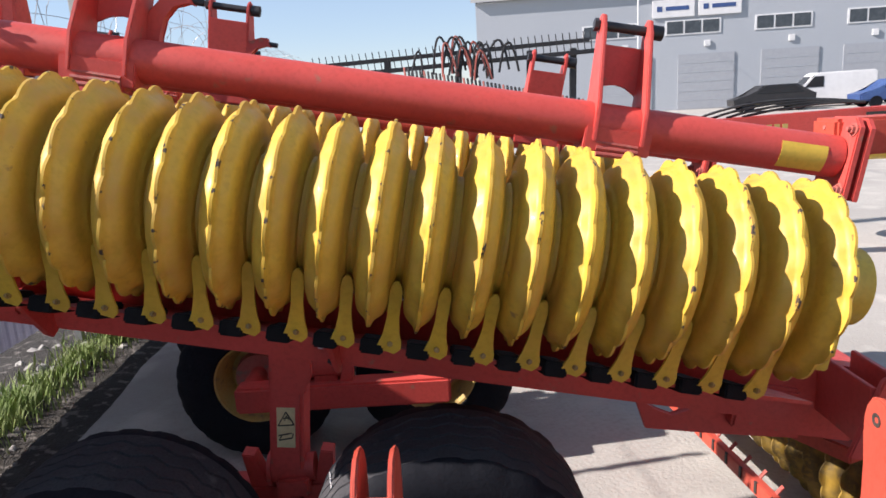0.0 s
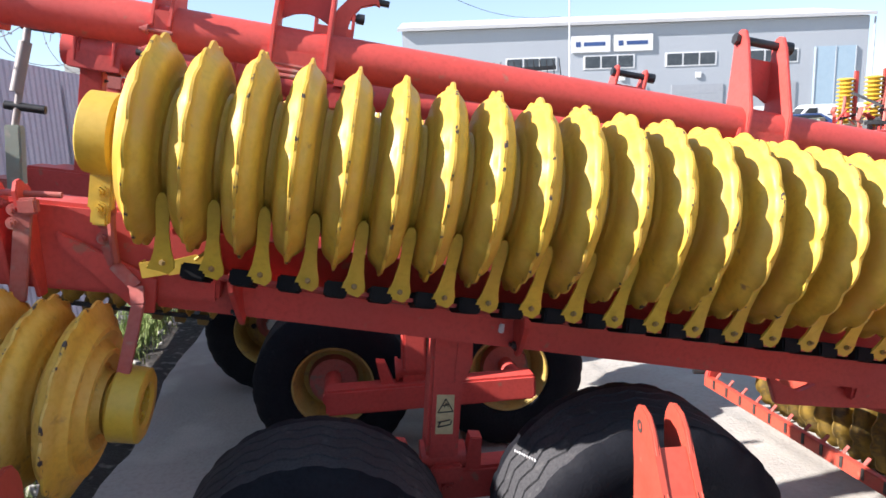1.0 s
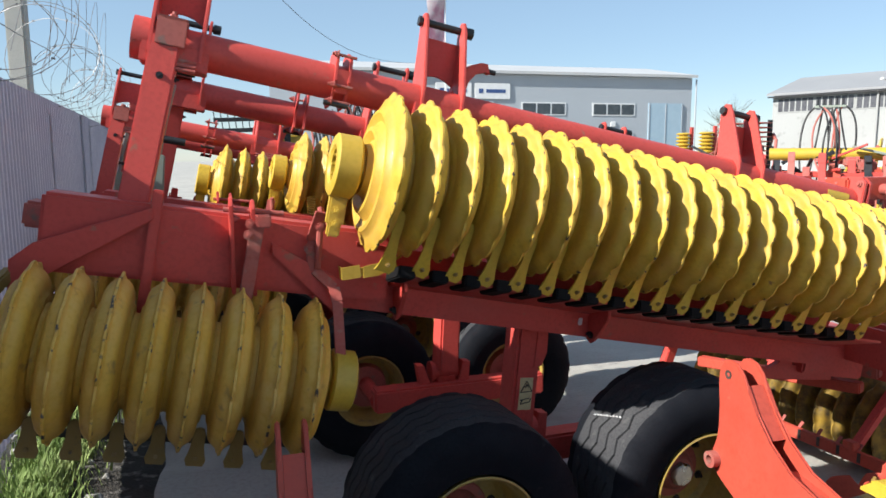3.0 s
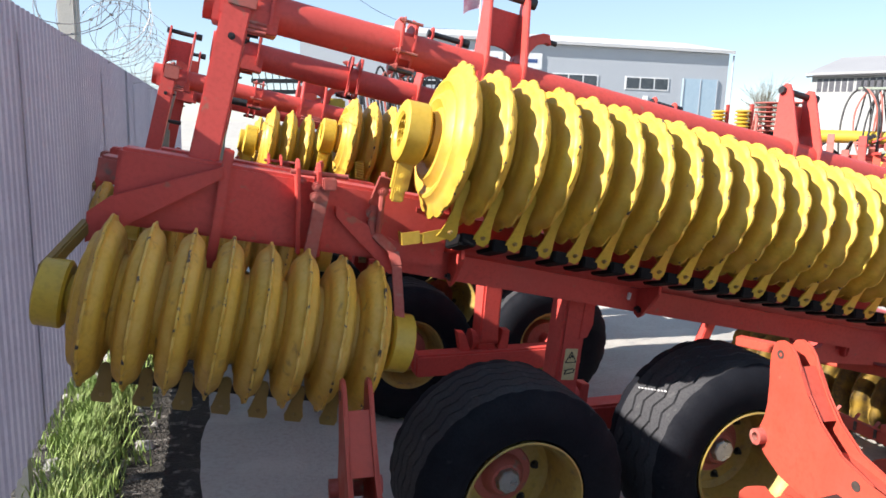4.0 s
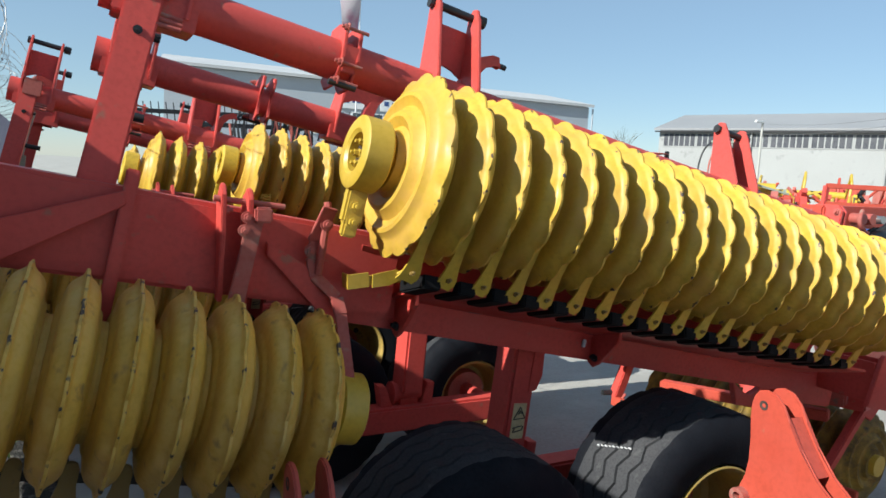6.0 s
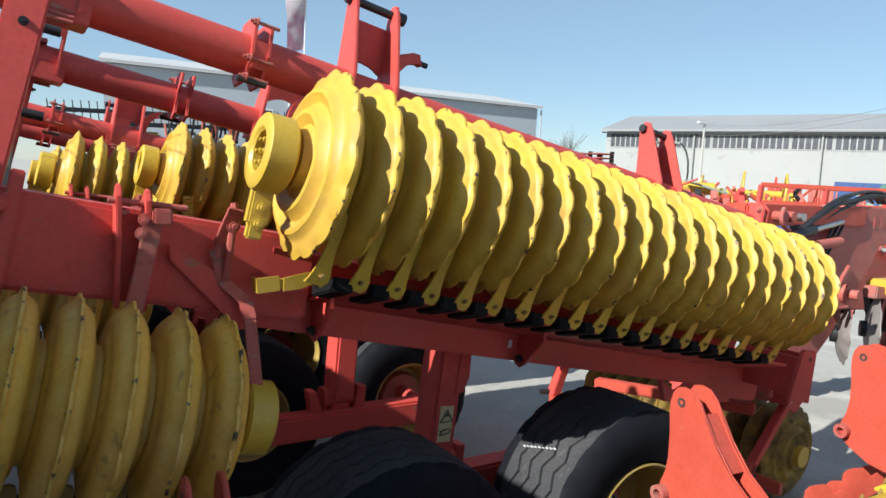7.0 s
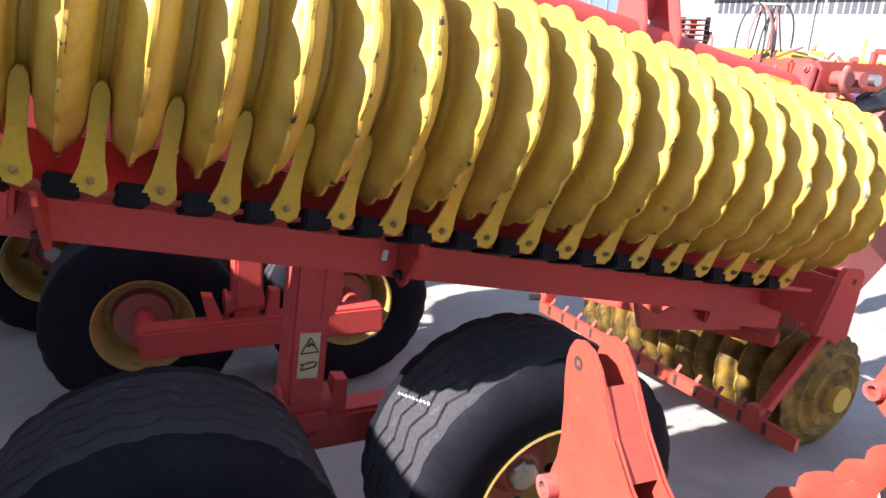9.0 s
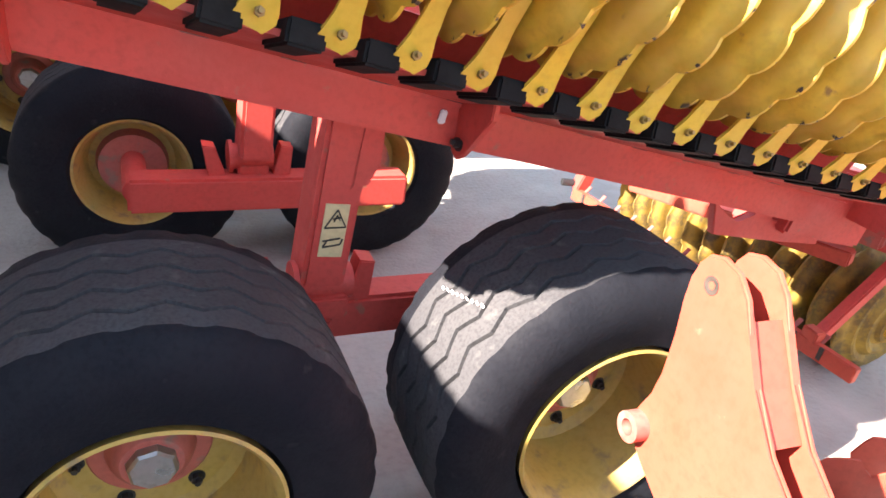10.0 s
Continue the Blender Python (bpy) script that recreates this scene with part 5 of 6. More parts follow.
gang = disc_gang((2.74, 2.44, 1.155), (4.42, 2.49, 1.075), ((2.95, 0.22, -0.005), (3.40, 0.46, 0.0), (3.56, 0.16, 0.035), (4.08, 0.44, 0.005)),
                 (((3.11, 2.36, 1.11), (3.00, 2.36, 0.97), (2.985, 2.36, 0.77)), ((3.17, 2.34, 1.10), (3.09, 2.34, 0.97), (3.09, 2.34, 0.77)),
                  ((4.23, 2.37, 1.11), (4.40, 2.37, 0.96), (4.10, 2.37, 0.80)), ((4.16, 2.34, 1.09), (4.28, 2.34, 0.94), (4.02, 2.34, 0.83))),
                 ((2.49, 2.46, 0.885, -50, 0.185, DISC), (2.88, 2.50, 0.885, -52, 0.235, DISC), (3.98, 2.50, 0.845, -100, 0.20, RED_WORN), (3.68, 2.60, 0.88, -88, 0.37, RED_WORN), (3.34, 2.66, 0.86, -70, 0.24, RED_WORN)),
                 "worn red disc gang beam")
cput("spring_foot", rod(bmesh.new(), (3.03, 2.28, 0.77), (3.03, 2.42, 0.77), 0.055, 16), RED_WORN, gang)
# added row that darkens the gaps and throws its shadow on the ground beyond
disc_gang((2.70, 3.34, 1.06), (4.60, 3.42, 1.04), ((3.10, 0.40, 0.0), (3.95, 0.40, 0.0)), (), [(2.85 + 0.34 * k, 3.42, 0.80, -60, 0.25, RED_WORN) for k in range(6)], "worn red disc gang beam added behind to shade the ground")
for p, q, eyes, step in (((3.79, 3.10, 1.305), (4.75, 3.12, 1.26), (3.895, 4.207, 4.522), 0), ((3.69, 2.35, 1.335), (4.62, 2.35, 1.295), (3.85, 4.295), 1), ((4.62, 2.35, 1.285), (5.17, 2.35, 1.265), (4.795,), 1)):
    p, q = Vector(p), Vector(q)
    eye_bar = cput("eye_bar", bar(bmesh.new(), p, q, 0.06, 0.085 if p.x < 4.6 else 0.105, 0.006), RED_BRIGHT if p.x < 4.6 else RED_WORN, None, "bright red bar with upright spring eyes")
    for x in eyes:
        c = p.lerp(q, (x - p.x) / (q.x - p.x))
        wide, high = (0.062, 0.074) if step else (0.075, 0.09)
        pts = [c + Vector((wide * math.cos(w), -0.03 + 0.015 * w / 6, 0.045 + high + high * math.sin(w))) for w in np.linspace(-1.2, 5.4, 22)]
        cput("spring_eye", pipe(bmesh.new(), pts, 0.011, 8), BLACK if 4.0 < x < 4.25 else RED_WORN, eye_bar)
        if step:
            cput("tine", pipe(bmesh.new(), arc(c + Vector((0.04, -0.04, 0.04)), c + Vector((0.0, -0.05, -0.10)), c + Vector((-0.10, -0.06, -0.20)), 8), 0.006, 6), RED_WORN, eye_bar)

# ---- the disc harrow in front ----
harrow = thing("disc_harrow", (0.9, 1.0, 0), "bright orange-red disc harrow with raised arms and yellow clamps", "harrow")


def hput(name, bm, mat, parent=None, label=""):
    return part(name, bm, mat, parent or harrow, label)


ARM_OUT = [(-0.046, -0.010), (-0.043, 0.018), (-0.026, 0.043), (0.004, 0.053), (0.042, 0.046), (0.074, 0.018), (0.099, -0.027), (0.145, -0.096), (0.208, -0.172), (0.305, -0.240), (0.43, -0.275),
           (0.66, -0.295), (0.66, -0.40), (0.40, -0.43), (0.15, -0.45), (0.06, -0.435), (-0.02, -0.395), (-0.06, -0.365), (-0.074, -0.33), (-0.060, -0.295), (-0.040, -0.255),
           (-0.036, -0.20), (-0.038, -0.12), (-0.046, -0.05)]
for n, (x, y, z) in enumerate(((-1.66, 1.42, 1.00), (-0.104, 1.412, 1.052), (1.037, 1.483, 1.096), (1.93, 1.64, 1.13), (3.13, 1.72, 1.17))):
    m = pose(x, y, z, 0, 0, 0)
    bm = bmesh.new()
    turn = Matrix(((0, 0, 1, 0), (-1, 0, 0, 0), (0, 1, 0, 0), (0, 0, 0, 1)))          # outline x to minus y, outline y up
    wide = 0.078
    plate(bm, ARM_OUT, 0.014, m @ Matrix.Translation((0, 0, 0)) @ turn, 0.004)
    a = hput("arm", bm, RED_BRIGHT, None, "bright orange-red double-plate arm")
    bm = bmesh.new()
    plate(bm, ARM_OUT, 0.014, m @ Matrix.Translation((wide, 0, 0)) @ turn, 0.004)
    hput("arm_plate", bm, RED_BRIGHT, a)
    bm = bmesh.new()
    for (a0, b0), (a1, b1) in zip(((0.078, -0.020), (0.136, -0.102), (0.248, -0.262)), ((0.138, -0.104), (0.194, -0.172), (0.64, -0.325))):
        bar(bm, m @ Vector((wide / 2, -a0, b0)), m @ Vector((wide / 2, -a1, b1)), wide - 0.016, 0.012)
    hput("web", bm, RED_BRIGHT, a)
    bm = bmesh.new()
    lathe(bm, [(-0.036, 0.016), (-0.036, 0.030), (wide + 0.055, 0.030), (wide + 0.055, 0.016)], m @ pose(0, 0.045, -0.33), 24, closed=True)
    hput("pivot_tube", bm, RED_DUSTY, a)
    if n < 3:                                              # empty bolt hole: a dark socket in the plate stands for its shade
        bm = bmesh.new()
        lathe(bm, [(-0.0085, 0.011), (-0.0085, 0.016), (0.004, 0.016), (0.004, 0.004), (-0.006, 0.004)], m, 20, closed=True)
        hput("hole_bush", bm, RECESS_DARK, a)
    else:
        hput("bolt", nut(bmesh.new(), m @ Vector((-0.007, 0, 0)), (-1, 0, 0), 0.024, 0.02), STEEL, a)
    bm = bmesh.new()
    lathe(bm, [(-0.0085, 0.001), (-0.0085, 0.017), (0.0, 0.017), (0.0, 0.001)], m @ pose(0, -0.38, -0.30), 18, closed=True)
    hput("hole_bush", bm, RECESS_DARK, a)
# beams, clamps and spring loops
FB0, FB1 = Vector((-1.9, 0.42, 0.70)), Vector((3.3, 1.10, 0.70))
fd = (FB1 - FB0).normalized()
fyaw = math.degrees(math.atan2(fd.y, fd.x))
front = hput("front_beam", bar(bmesh.new(), FB0, FB1, 0.12, 0.10, 0.008), RED, None, "red square tube beam")
# back beam and disc arms are black to stand for deep shade under the clamps
back_beam = hput("back_beam", bar(bmesh.new(), FB0 + Vector((0, 0.40, -0.075)), FB1 + Vector((0, 0.36, -0.075)), 0.13, 0.13, 0.008), BLACK, None, "square tube beam, black for the shade below the clamps")
hput("support_leg", bar(bmesh.new(), (-1.0, 0.75, 0.0), (-1.0, 0.75, 0.64), 0.07, 0.07, 0.006, up=(1, 0, 0)), RED, back_beam)
hput("support_leg", bar(bmesh.new(), (2.4, 1.25, 0.0), (2.4, 1.25, 0.64), 0.07, 0.07, 0.006, up=(1, 0, 0)), RED, back_beam)


def along(s, side=0.0, up=0.0):
    return FB0 + fd * s + Vector((-fd.y, fd.x, 0)) * side + Vector((0, 0, up))


for k in range(9):
    s = 2.025 + k * 0.325
    c = along(s, 0.02, 0.13)
    e1 = Vector((math.cos(radians(fyaw - 14)), math.sin(radians(fyaw - 14)), 0))
    pts = [along(s + 0.03, -0.02, -0.20), along(s + 0.035, -0.03, -0.05)]
    pts += [c + e1 * 0.104 * math.cos(w) + Vector((0, 0, 0.106 * math.sin(w))) + Vector((-fd.y, fd.x, 0)) * 0.02 * w / 6 for w in np.linspace(-2.0, 5.0, 30)]
    pts += [along(s - 0.03, 0.06, 0.045)]
    lp = hput("spring_loop", pipe(bmesh.new(), pts, 0.0125, 10), RED_BRIGHT, front, "red coil spring tine loop")
    hput("clamp_bolt", rod(bmesh.new(), along(s + 0.10, -0.055, 0.02), along(s + 0.10, -0.055, 0.15), 0.013, 12), STEEL, lp)
    nb = bmesh.new()
    rod(nb, along(s + 0.05, -0.055, 0.062), along(s + 0.15, -0.055, 0.068), 0.018, 10)
    hput("clamp_nut", nb, STEEL, lp)
for k, s in enumerate((2.02, 3.10, 4.14)):
    m = Matrix.Translation(along(s + 0.29, 0.365 - 0.02 * k, 0.0)) @ pose(0, 0, 0, 0, 0, fyaw - 8)
    for j in range(3):
        bm = bmesh.new()
        plate(bm, [(-0.090, -0.012), (-0.090, 0.000), (-0.072, 0.008), (-0.052, 0.034), (-0.034, 0.046), (0.034, 0.046), (0.052, 0.034), (0.072, 0.008), (0.090, 0.000), (0.090, -0.012)],
              0.195, m @ pose(j * 0.235, 0.05 * (j == 2), 0) @ Matrix(((0, 0, 1, 0), (1, 0, 0, 0), (0, 1, 0, 0), (0, 0, 0, 1))), 0.004)
        cl = hput("clamp", bm, YELLOW, back_beam, "yellow bolted clamp half")
        hput("clamp_edge", box(bmesh.new(), m @ Vector((0.1125 + j * 0.225, 0, 0.0)), (0.018, 0.11, 0.07), m.to_3x3(), 0.004), RED_WORN, cl)
        for dx in (-0.055, 0.055):
            for dy in (-0.072, 0.072):
                hput("bolt", nut(bmesh.new(), m @ Vector((dx + j * 0.235, dy + 0.05 * (j == 2), 0.006)), (0, 0, 1), 0.010, 0.020), YELLOW_DUST, cl)
    bm = bmesh.new()
    tilt = m @ pose(0.475, -0.125, -0.012, 27, 0, -4)
    plate(bm, [(-0.085, -0.105), (0.07, -0.12), (0.088, -0.10), (0.075, 0.0), (0.088, 0.09), (0.06, 0.11), (-0.06, 0.105), (-0.085, 0.07)], 0.022, tilt @ pose(0, 0, 0.03), 0.008)
    plate(bm, [(-0.05, -0.08), (0.04, -0.09), (0.045, 0.08), (-0.05, 0.08)], 0.06, tilt @ pose(0, 0, -0.02), 0.01)
    cast = hput("casting", bm, GALV, back_beam, "grey-green cast bearing bracket")
    for dx, dy in ((-0.05, -0.07), (0.05, -0.07), (-0.05, 0.06), (0.045, 0.065)):
        hput("bolt", nut(bmesh.new(), tilt @ Vector((dx, dy, 0.041)), tilt.to_3x3() @ Vector((0, 0, 1)), 0.011), STEEL, cast)
    hput("hole_bush", lathe(bmesh.new(), [(0.0, 0.012), (0.0, 0.022), (0.004, 0.022), (0.004, 0.002)], tilt @ pose(0, 0.0, 0.0405, 0, -90, 0), 18), RECESS_DARK, cast)
    rg = [m @ Vector((0.46 + 0.016 * math.cos(w), 0.0 + 0.028 * math.sin(w), 0.065 + 0.01 * math.sin(w))) for w in np.linspace(0, 12.5, 40)]
    hput("pin_clip", pipe(bmesh.new(), rg + [m @ Vector((0.50, 0.04, 0.07)), m @ Vector((0.60, 0.05, 0.085)), m @ Vector((0.70, 0.05, 0.11)), m @ Vector((0.71, 0.05, 0.135)), m @ Vector((0.66, 0.06, 0.145))], 0.005, 6), STEEL, cast)
for k in range(10):
    s = 1.76 + k * 0.32
    m = Matrix.Translation(along(s, 0.62, -0.235)) @ pose(0, 0, 0, 0, 0, 62)
    bm = bmesh.new()
    lathe(bm, [(-0.004, 0.03), (-0.005, 0.09), (0.0, 0.135), (0.006, 0.168), (0.012, 0.168), (0.006, 0.135), (0.001, 0.09), (0.002, 0.03)], m, 48,
          wave=lambda i, w: -0.034 * max(0, math.cos(7 * w)) ** 2 if i in (3, 4) else 0, closed=True)
    d = hput("notched_disc", bm, RED_BRIGHT, None, "orange-red notched disc")
    hput("disc_arm", bar(bmesh.new(), m @ Vector((0.01, 0, 0)), along(s - 0.05, 0.42, -0.12), 0.05, 0.05, 0.005), BLACK, d)

# ---- machines, vans and goods across the yard ----
def from_eye(az, dist):
    return Vector((-1.5 + dist * math.sin(radians(az)), -0.2 + dist * math.cos(radians(az)), 0))


def tine_pts(p, h, reach, yaw):
    d = Vector((math.cos(yaw), math.sin(yaw), 0))
    return arc(p, p + d * reach - Vector((0, 0, h * 0.45)), p - Vector((0, 0, h)) + d * reach * 0.1, 7)


def frame_machine(name, az, dist, yaw, length, deep, top, mats, label, tines=10, rollers=0, hoses=0, tank=None, seed=1, arches=3, hopper=None, units=()):
    """A parked implement: a frame of bars, rows of tines, ring rollers, a tank and hoses over an arch."""
    rg = random.Random(seed)
    o = from_eye(az, dist)
    c, s = math.cos(radians(yaw)), math.sin(radians(yaw))

    def at(a, b, z):
        return o + Vector((a * c - b * s, a * s + b * c, z))
    main, second, tine = mats
    t = thing(name, o, label, "implement", "parked implements")
    for b in (-deep / 2, 0, deep / 2):
        part("frame_bar", bar(bmesh.new(), at(-length / 2, b, top * 0.45), at(length / 2, b, top * 0.45), 0.10, 0.10, 0.01), main, t)
    for k in range(4):
        a = -length / 2 + length * k / 3
        part("cross_bar", bar(bmesh.new(), at(a, -deep / 2, top * 0.45 + 0.02), at(a, deep / 2, top * 0.45 + 0.02), 0.09, 0.09, 0.01), main, t)
        part("stand", bar(bmesh.new(), at(a, deep / 2 * (-1) ** k, 0), at(a, deep / 2 * (-1) ** k, top * 0.45), 0.08, 0.08, 0.01, up=(1, 0, 0)), second, t)
    for k in range(arches):
        a = length * (k - 1) * 0.32
        bm = bmesh.new()
        pipe(bm, [at(a, -deep / 2, top * 0.45), at(a + 0.1, -deep / 3, top * 0.8), at(a + 0.15, 0, top * (0.82 + 0.15 * rg.random())), at(a + 0.1, deep / 3, top * 0.6)], 0.05, 8)
        part("arch", bm, second, t)
    for k in range(tines):
        for b in (-deep * 0.4, deep * 0.25):
            a = -length / 2 + length * (k + 0.5) / tines
            part("tine", pipe(bmesh.new(), tine_pts(at(a, b, top * 0.45), top * 0.40, 0.18, radians(yaw + 90)), 0.022, 6), tine, t)
    for k in range(rollers):
        b = deep * (0.5 if k % 2 else -0.55)
        bm = bmesh.new()
        n = int(length / 0.18)
        prof = []
        for j in range(n):
            a = -length * 0.46 + j * 0.92 * length / n
            prof += [(a, 0.16), (a + 0.05, 0.27), (a + 0.07, 0.27), (a + 0.12, 0.16)]
        lathe(bm, prof, Matrix.Translation(at(0, b, 0.28 if k < 2 else top * 0.75)) @ pose(0, 0, 0, 0, 0, yaw), 20)
        part("ring_roller", bm, YELLOW, t, "yellow ring roller")
    if hopper:
        def prism(a0, a1, sec, mat, name, owner):
            b2 = bmesh.new()
            e = [[b2.verts.new(at(a, b, z)) for b, z in sec] for a in (a0, a1)]
            for i in range(len(sec)):
                b2.faces.new((e[0][i], e[0][(i + 1) % len(sec)], e[1][(i + 1) % len(sec)], e[1][i]))
            b2.faces.new(e[0])
            b2.faces.new(e[1][::-1])
            return part(name, b2, mat, owner, smooth=False)
        hp = prism(-length * 0.34, length * 0.34, [(-0.25, top * 0.50), (0.25, top * 0.50), (0.75, top * 0.80), (0.75, top * 0.95), (-0.75, top * 0.95), (-0.75, top * 0.80)], main, "hopper", t)
        prism(-length * 0.33, length * 0.33, [(-0.72, top * 0.952), (0.72, top * 0.952), (0.35, top * 1.06), (-0.35, top * 1.06)], hopper, "lid", hp)
        for k in range(7):
            a = -length * 0.32 + length * 0.64 * k / 6
            part("rib", bar(bmesh.new(), at(a, -0.80, top * 0.80), at(a, -0.80, top * 0.96), 0.06, 0.05, 0, up=(1, 0, 0)), second, hp)
        for a in (-length * 0.46, length * 0.46):
            w = part("wheel", lathe(bmesh.new(), [(-0.12, 0.1), (-0.12, 0.3), (0.12, 0.3), (0.12, 0.1)], Matrix.Translation(at(a, -1.0, 0.55)) @ pose(0, 0, 0, 0, 0, yaw), 20), YELLOW, t)
            part("tyre", lathe(bmesh.new(), [(-0.16, 0.3), (-0.18, 0.48), (-0.12, 0.55), (0.12, 0.55), (0.18, 0.48), (0.16, 0.3)], Matrix.Translation(at(a, -1.0, 0.55)) @ pose(0, 0, 0, 0, 0, yaw), 24), RUBBER, w)
    for k in range(len(units)):
        a = -length * 0.47 + length * 0.94 * (k + 0.5) / len(units)
        b, z = rg.uniform(-0.35, 0.35) - deep * 0.5, top * rg.uniform(0.36, 0.54)
        b2 = bmesh.new()
        bar(b2, at(a, b, z + 0.30), at(a, b - 0.55, z - 0.45), 0.16, 0.12, 0.01)
        bar(b2, at(a, b + 0.2, z), at(a, b - 0.25, z + rg.uniform(-0.35, 0.40)), 0.12, 0.14, 0.01)
        u = part("row_unit", b2, units[k], t)
        part("closing_wheel", lathe(bmesh.new(), [(-0.04, 0.05), (-0.05, 0.2), (0.05, 0.2), (0.04, 0.05)], Matrix.Translation(at(a, b - 0.6, 0.22)) @ pose(0, 0, 0, 0, 0, yaw), 14), BLACK, u)
        if k % 3 == 0:
            continue
        part("hood", box(bmesh.new(), at(a, b + 0.05, z + rg.uniform(0.0, 0.25)), (rg.uniform(0.15, 0.4), 0.3, rg.uniform(0.12, 0.3)), pose(0, 0, 0, 0, 0, yaw).to_3x3(), 0.05), units[(k + 2) % len(units)], u)
    for k in range(46 if dist < 35 else 16):
        p = at(rg.uniform(-0.5, 0.5) * length, rg.uniform(-0.6, 0.5) * deep, min(1.75, top * rg.uniform(0.25, 0.75)))
        q = p + Vector((rg.gauss(0, 0.35), rg.gauss(0, 0.35), rg.uniform(-0.45, 0.5)))
        w = rg.uniform(0.05, 0.13)
        part("strut", bar(bmesh.new(), p, q, w, w * rg.uniform(0.5, 1.2), 0.006), (main, second, BLACK, tine, GALV, main)[k % 6], t)
    if tank:
        part("tank", rod(bmesh.new(), at(-length * 0.32, 0, top * 0.62), at(length * 0.32, 0, top * 0.62), 0.16, 16), tank, t)
    if hoses:
        part("arch_bar", bar(bmesh.new(), at(-0.35, 0, top + 0.06), at(0.35, 0, top + 0.06), 0.12, 0.06, 0.01), GALV, t)
        for k in range(hoses):
            a0 = -0.32 + 0.64 * k / max(1, hoses - 1)
            side = -1 if k % 2 else 1
            end = at(a0 + side * (0.02 + 0.34 * rg.random()), rg.uniform(-0.5, 0.3), top * rg.uniform(0.35, 0.5))
            mid = at(a0 + side * (0.02 + 0.32 * rg.random()), rg.uniform(-0.3, 0.2), top * rg.uniform(0.72, 0.9))
            part("hose", pipe(bmesh.new(), arc(at(a0, 0, top + 0.08), mid, end, 10), 0.024, 6), (HOSE, HOSE, RED_WORN)[k % 3], t)
        for k in range(5):
            part("coupling", rod(bmesh.new(), at(-0.28 + 0.14 * k, 0, top + 0.08), at(-0.28 + 0.14 * k, 0, top + 0.26), 0.03, 8), BLACK, t)
    return t


REDS = (RED, RED_BRIGHT, RED_WORN)
frame_machine("seed_drill", 45.3, 20, -42, 4.2, 2.2, 3.0, (RED, RED_BRIGHT, RED_WORN), "red seed drill with a hose arch and yellow bars", 12, 1, 13, YELLOW, 2, 0, None, (RED_BRIGHT, RED, BLACK, RED_WORN, RED_DUSTY, RED) * 2)
frame_machine("tine_cultivator", 39.4, 25, -32, 2.6, 2.4, 2.9, (BLACK, RED_WORN, BLACK), "dark folded tine cultivator with red frame", 9, 0, 0, None, 3)
frame_machine("tine_cultivator", 49.6, 23, -50, 4.0, 2.2, 1.9, (RED_BRIGHT, YELLOW, RED_BRIGHT), "orange-red low tine cultivator with yellow parts", 10, 0, 0, YELLOW, 4, 3, None, (RED_BRIGHT, YELLOW, RED_BRIGHT, BLACK, RED, RED_BRIGHT) * 2)
frame_machine("seed_drill", 54.0, 26, -52, 5.0, 2.0, 1.9, (RED, YELLOW, BLACK), "red and yellow low seed drill", 10, 1, 0, YELLOW, 5, 3, None, (YELLOW, RED_BRIGHT, RED_DUSTY, BLACK) * 3)
frame_machine("seed_drill", 51.2, 31, -48, 5.0, 2.2, 2.9, (RED_BRIGHT, YELLOW, RED_BRIGHT), "orange-red seed drill with yellow bars in the far row", 8, 0, 0, YELLOW, 21, 3, None, (RED_BRIGHT, RED, YELLOW, RED_WORN) * 3)
frame_machine("tine_cultivator", 56.3, 32, -50, 5.0, 2.2, 2.6, (RED, RED_BRIGHT, BLACK), "red and black tine cultivator in the far row", 10, 0, 0, None, 22, 3, None, (RED, BLACK, RED_BRIGHT, RED_DUSTY) * 3)
frame_machine("plough_frame", 58.5, 21, -48, 4.6, 2.2, 1.7, (BLACK, RED, BLUE), "black and blue implement frame with red bars", 8, 0, 0, None, 6, 3, None, (BLACK, BLUE, RED, GALV) * 2)
frame_machine("field_roller", 36.4, 27, -30, 2.2, 2.0, 2.4, (RED, RED_WORN, RED_WORN), "red folded field roller with yellow rings", 5, 2, 0, None, 7)
for az, d, y, sd in ((62.6, 53, -35, 8), (66.0, 50, -30, 9), (69.4, 47, -40, 10), (73.0, 46, -30, 12)):
    frame_machine("green_drill", az, d, y, 5.6, 2.4, 3.3 if sd % 2 else 2.7, (GREEN, GALV, BLACK), "green parked seed drill with a hopper and row units", 8, 0, 0, None, sd, 0,
                  YELLOW if sd == 9 else GREEN, (GREEN, GALV, BLACK, GREEN, WHITE) * 2)
frame_machine("seed_drill", 62.0, 33, -58, 4.5, 2.0, 1.9, REDS, "low red implement frame", 8, 0, 0, None, 13)

# upright yellow ring rollers
for k, (az, d) in enumerate(((35.2, 27.2), (36.9, 26.4))):
    o = from_eye(az, d)
    t = thing("upright_roller", o, "yellow ring roller folded upright beside red frames", "roller", "upright rollers")
    prof = []
    for j in range(14):
        z = 0.9 + j * 0.13
        prof += [(z, 0.16), (z + 0.04, 0.27), (z + 0.06, 0.27), (z + 0.10, 0.16)]
    part("roller_body", lathe(bmesh.new(), prof, Matrix.Translation(o) @ pose(0, 0, 0, 0, -90, 0), 20), YELLOW, t)
    part("frame", bar(bmesh.new(), o + Vector((0.35, 0, 0)), o + Vector((0.35, 0, 2.9)), 0.1, 0.12, 0.01, up=(1, 0, 0)), RED, t)
    part("base", box(bmesh.new(), o + Vector((0.1, 0, 0.45)), (0.9, 0.5, 0.9), None, 0.03), RED_WORN, t)

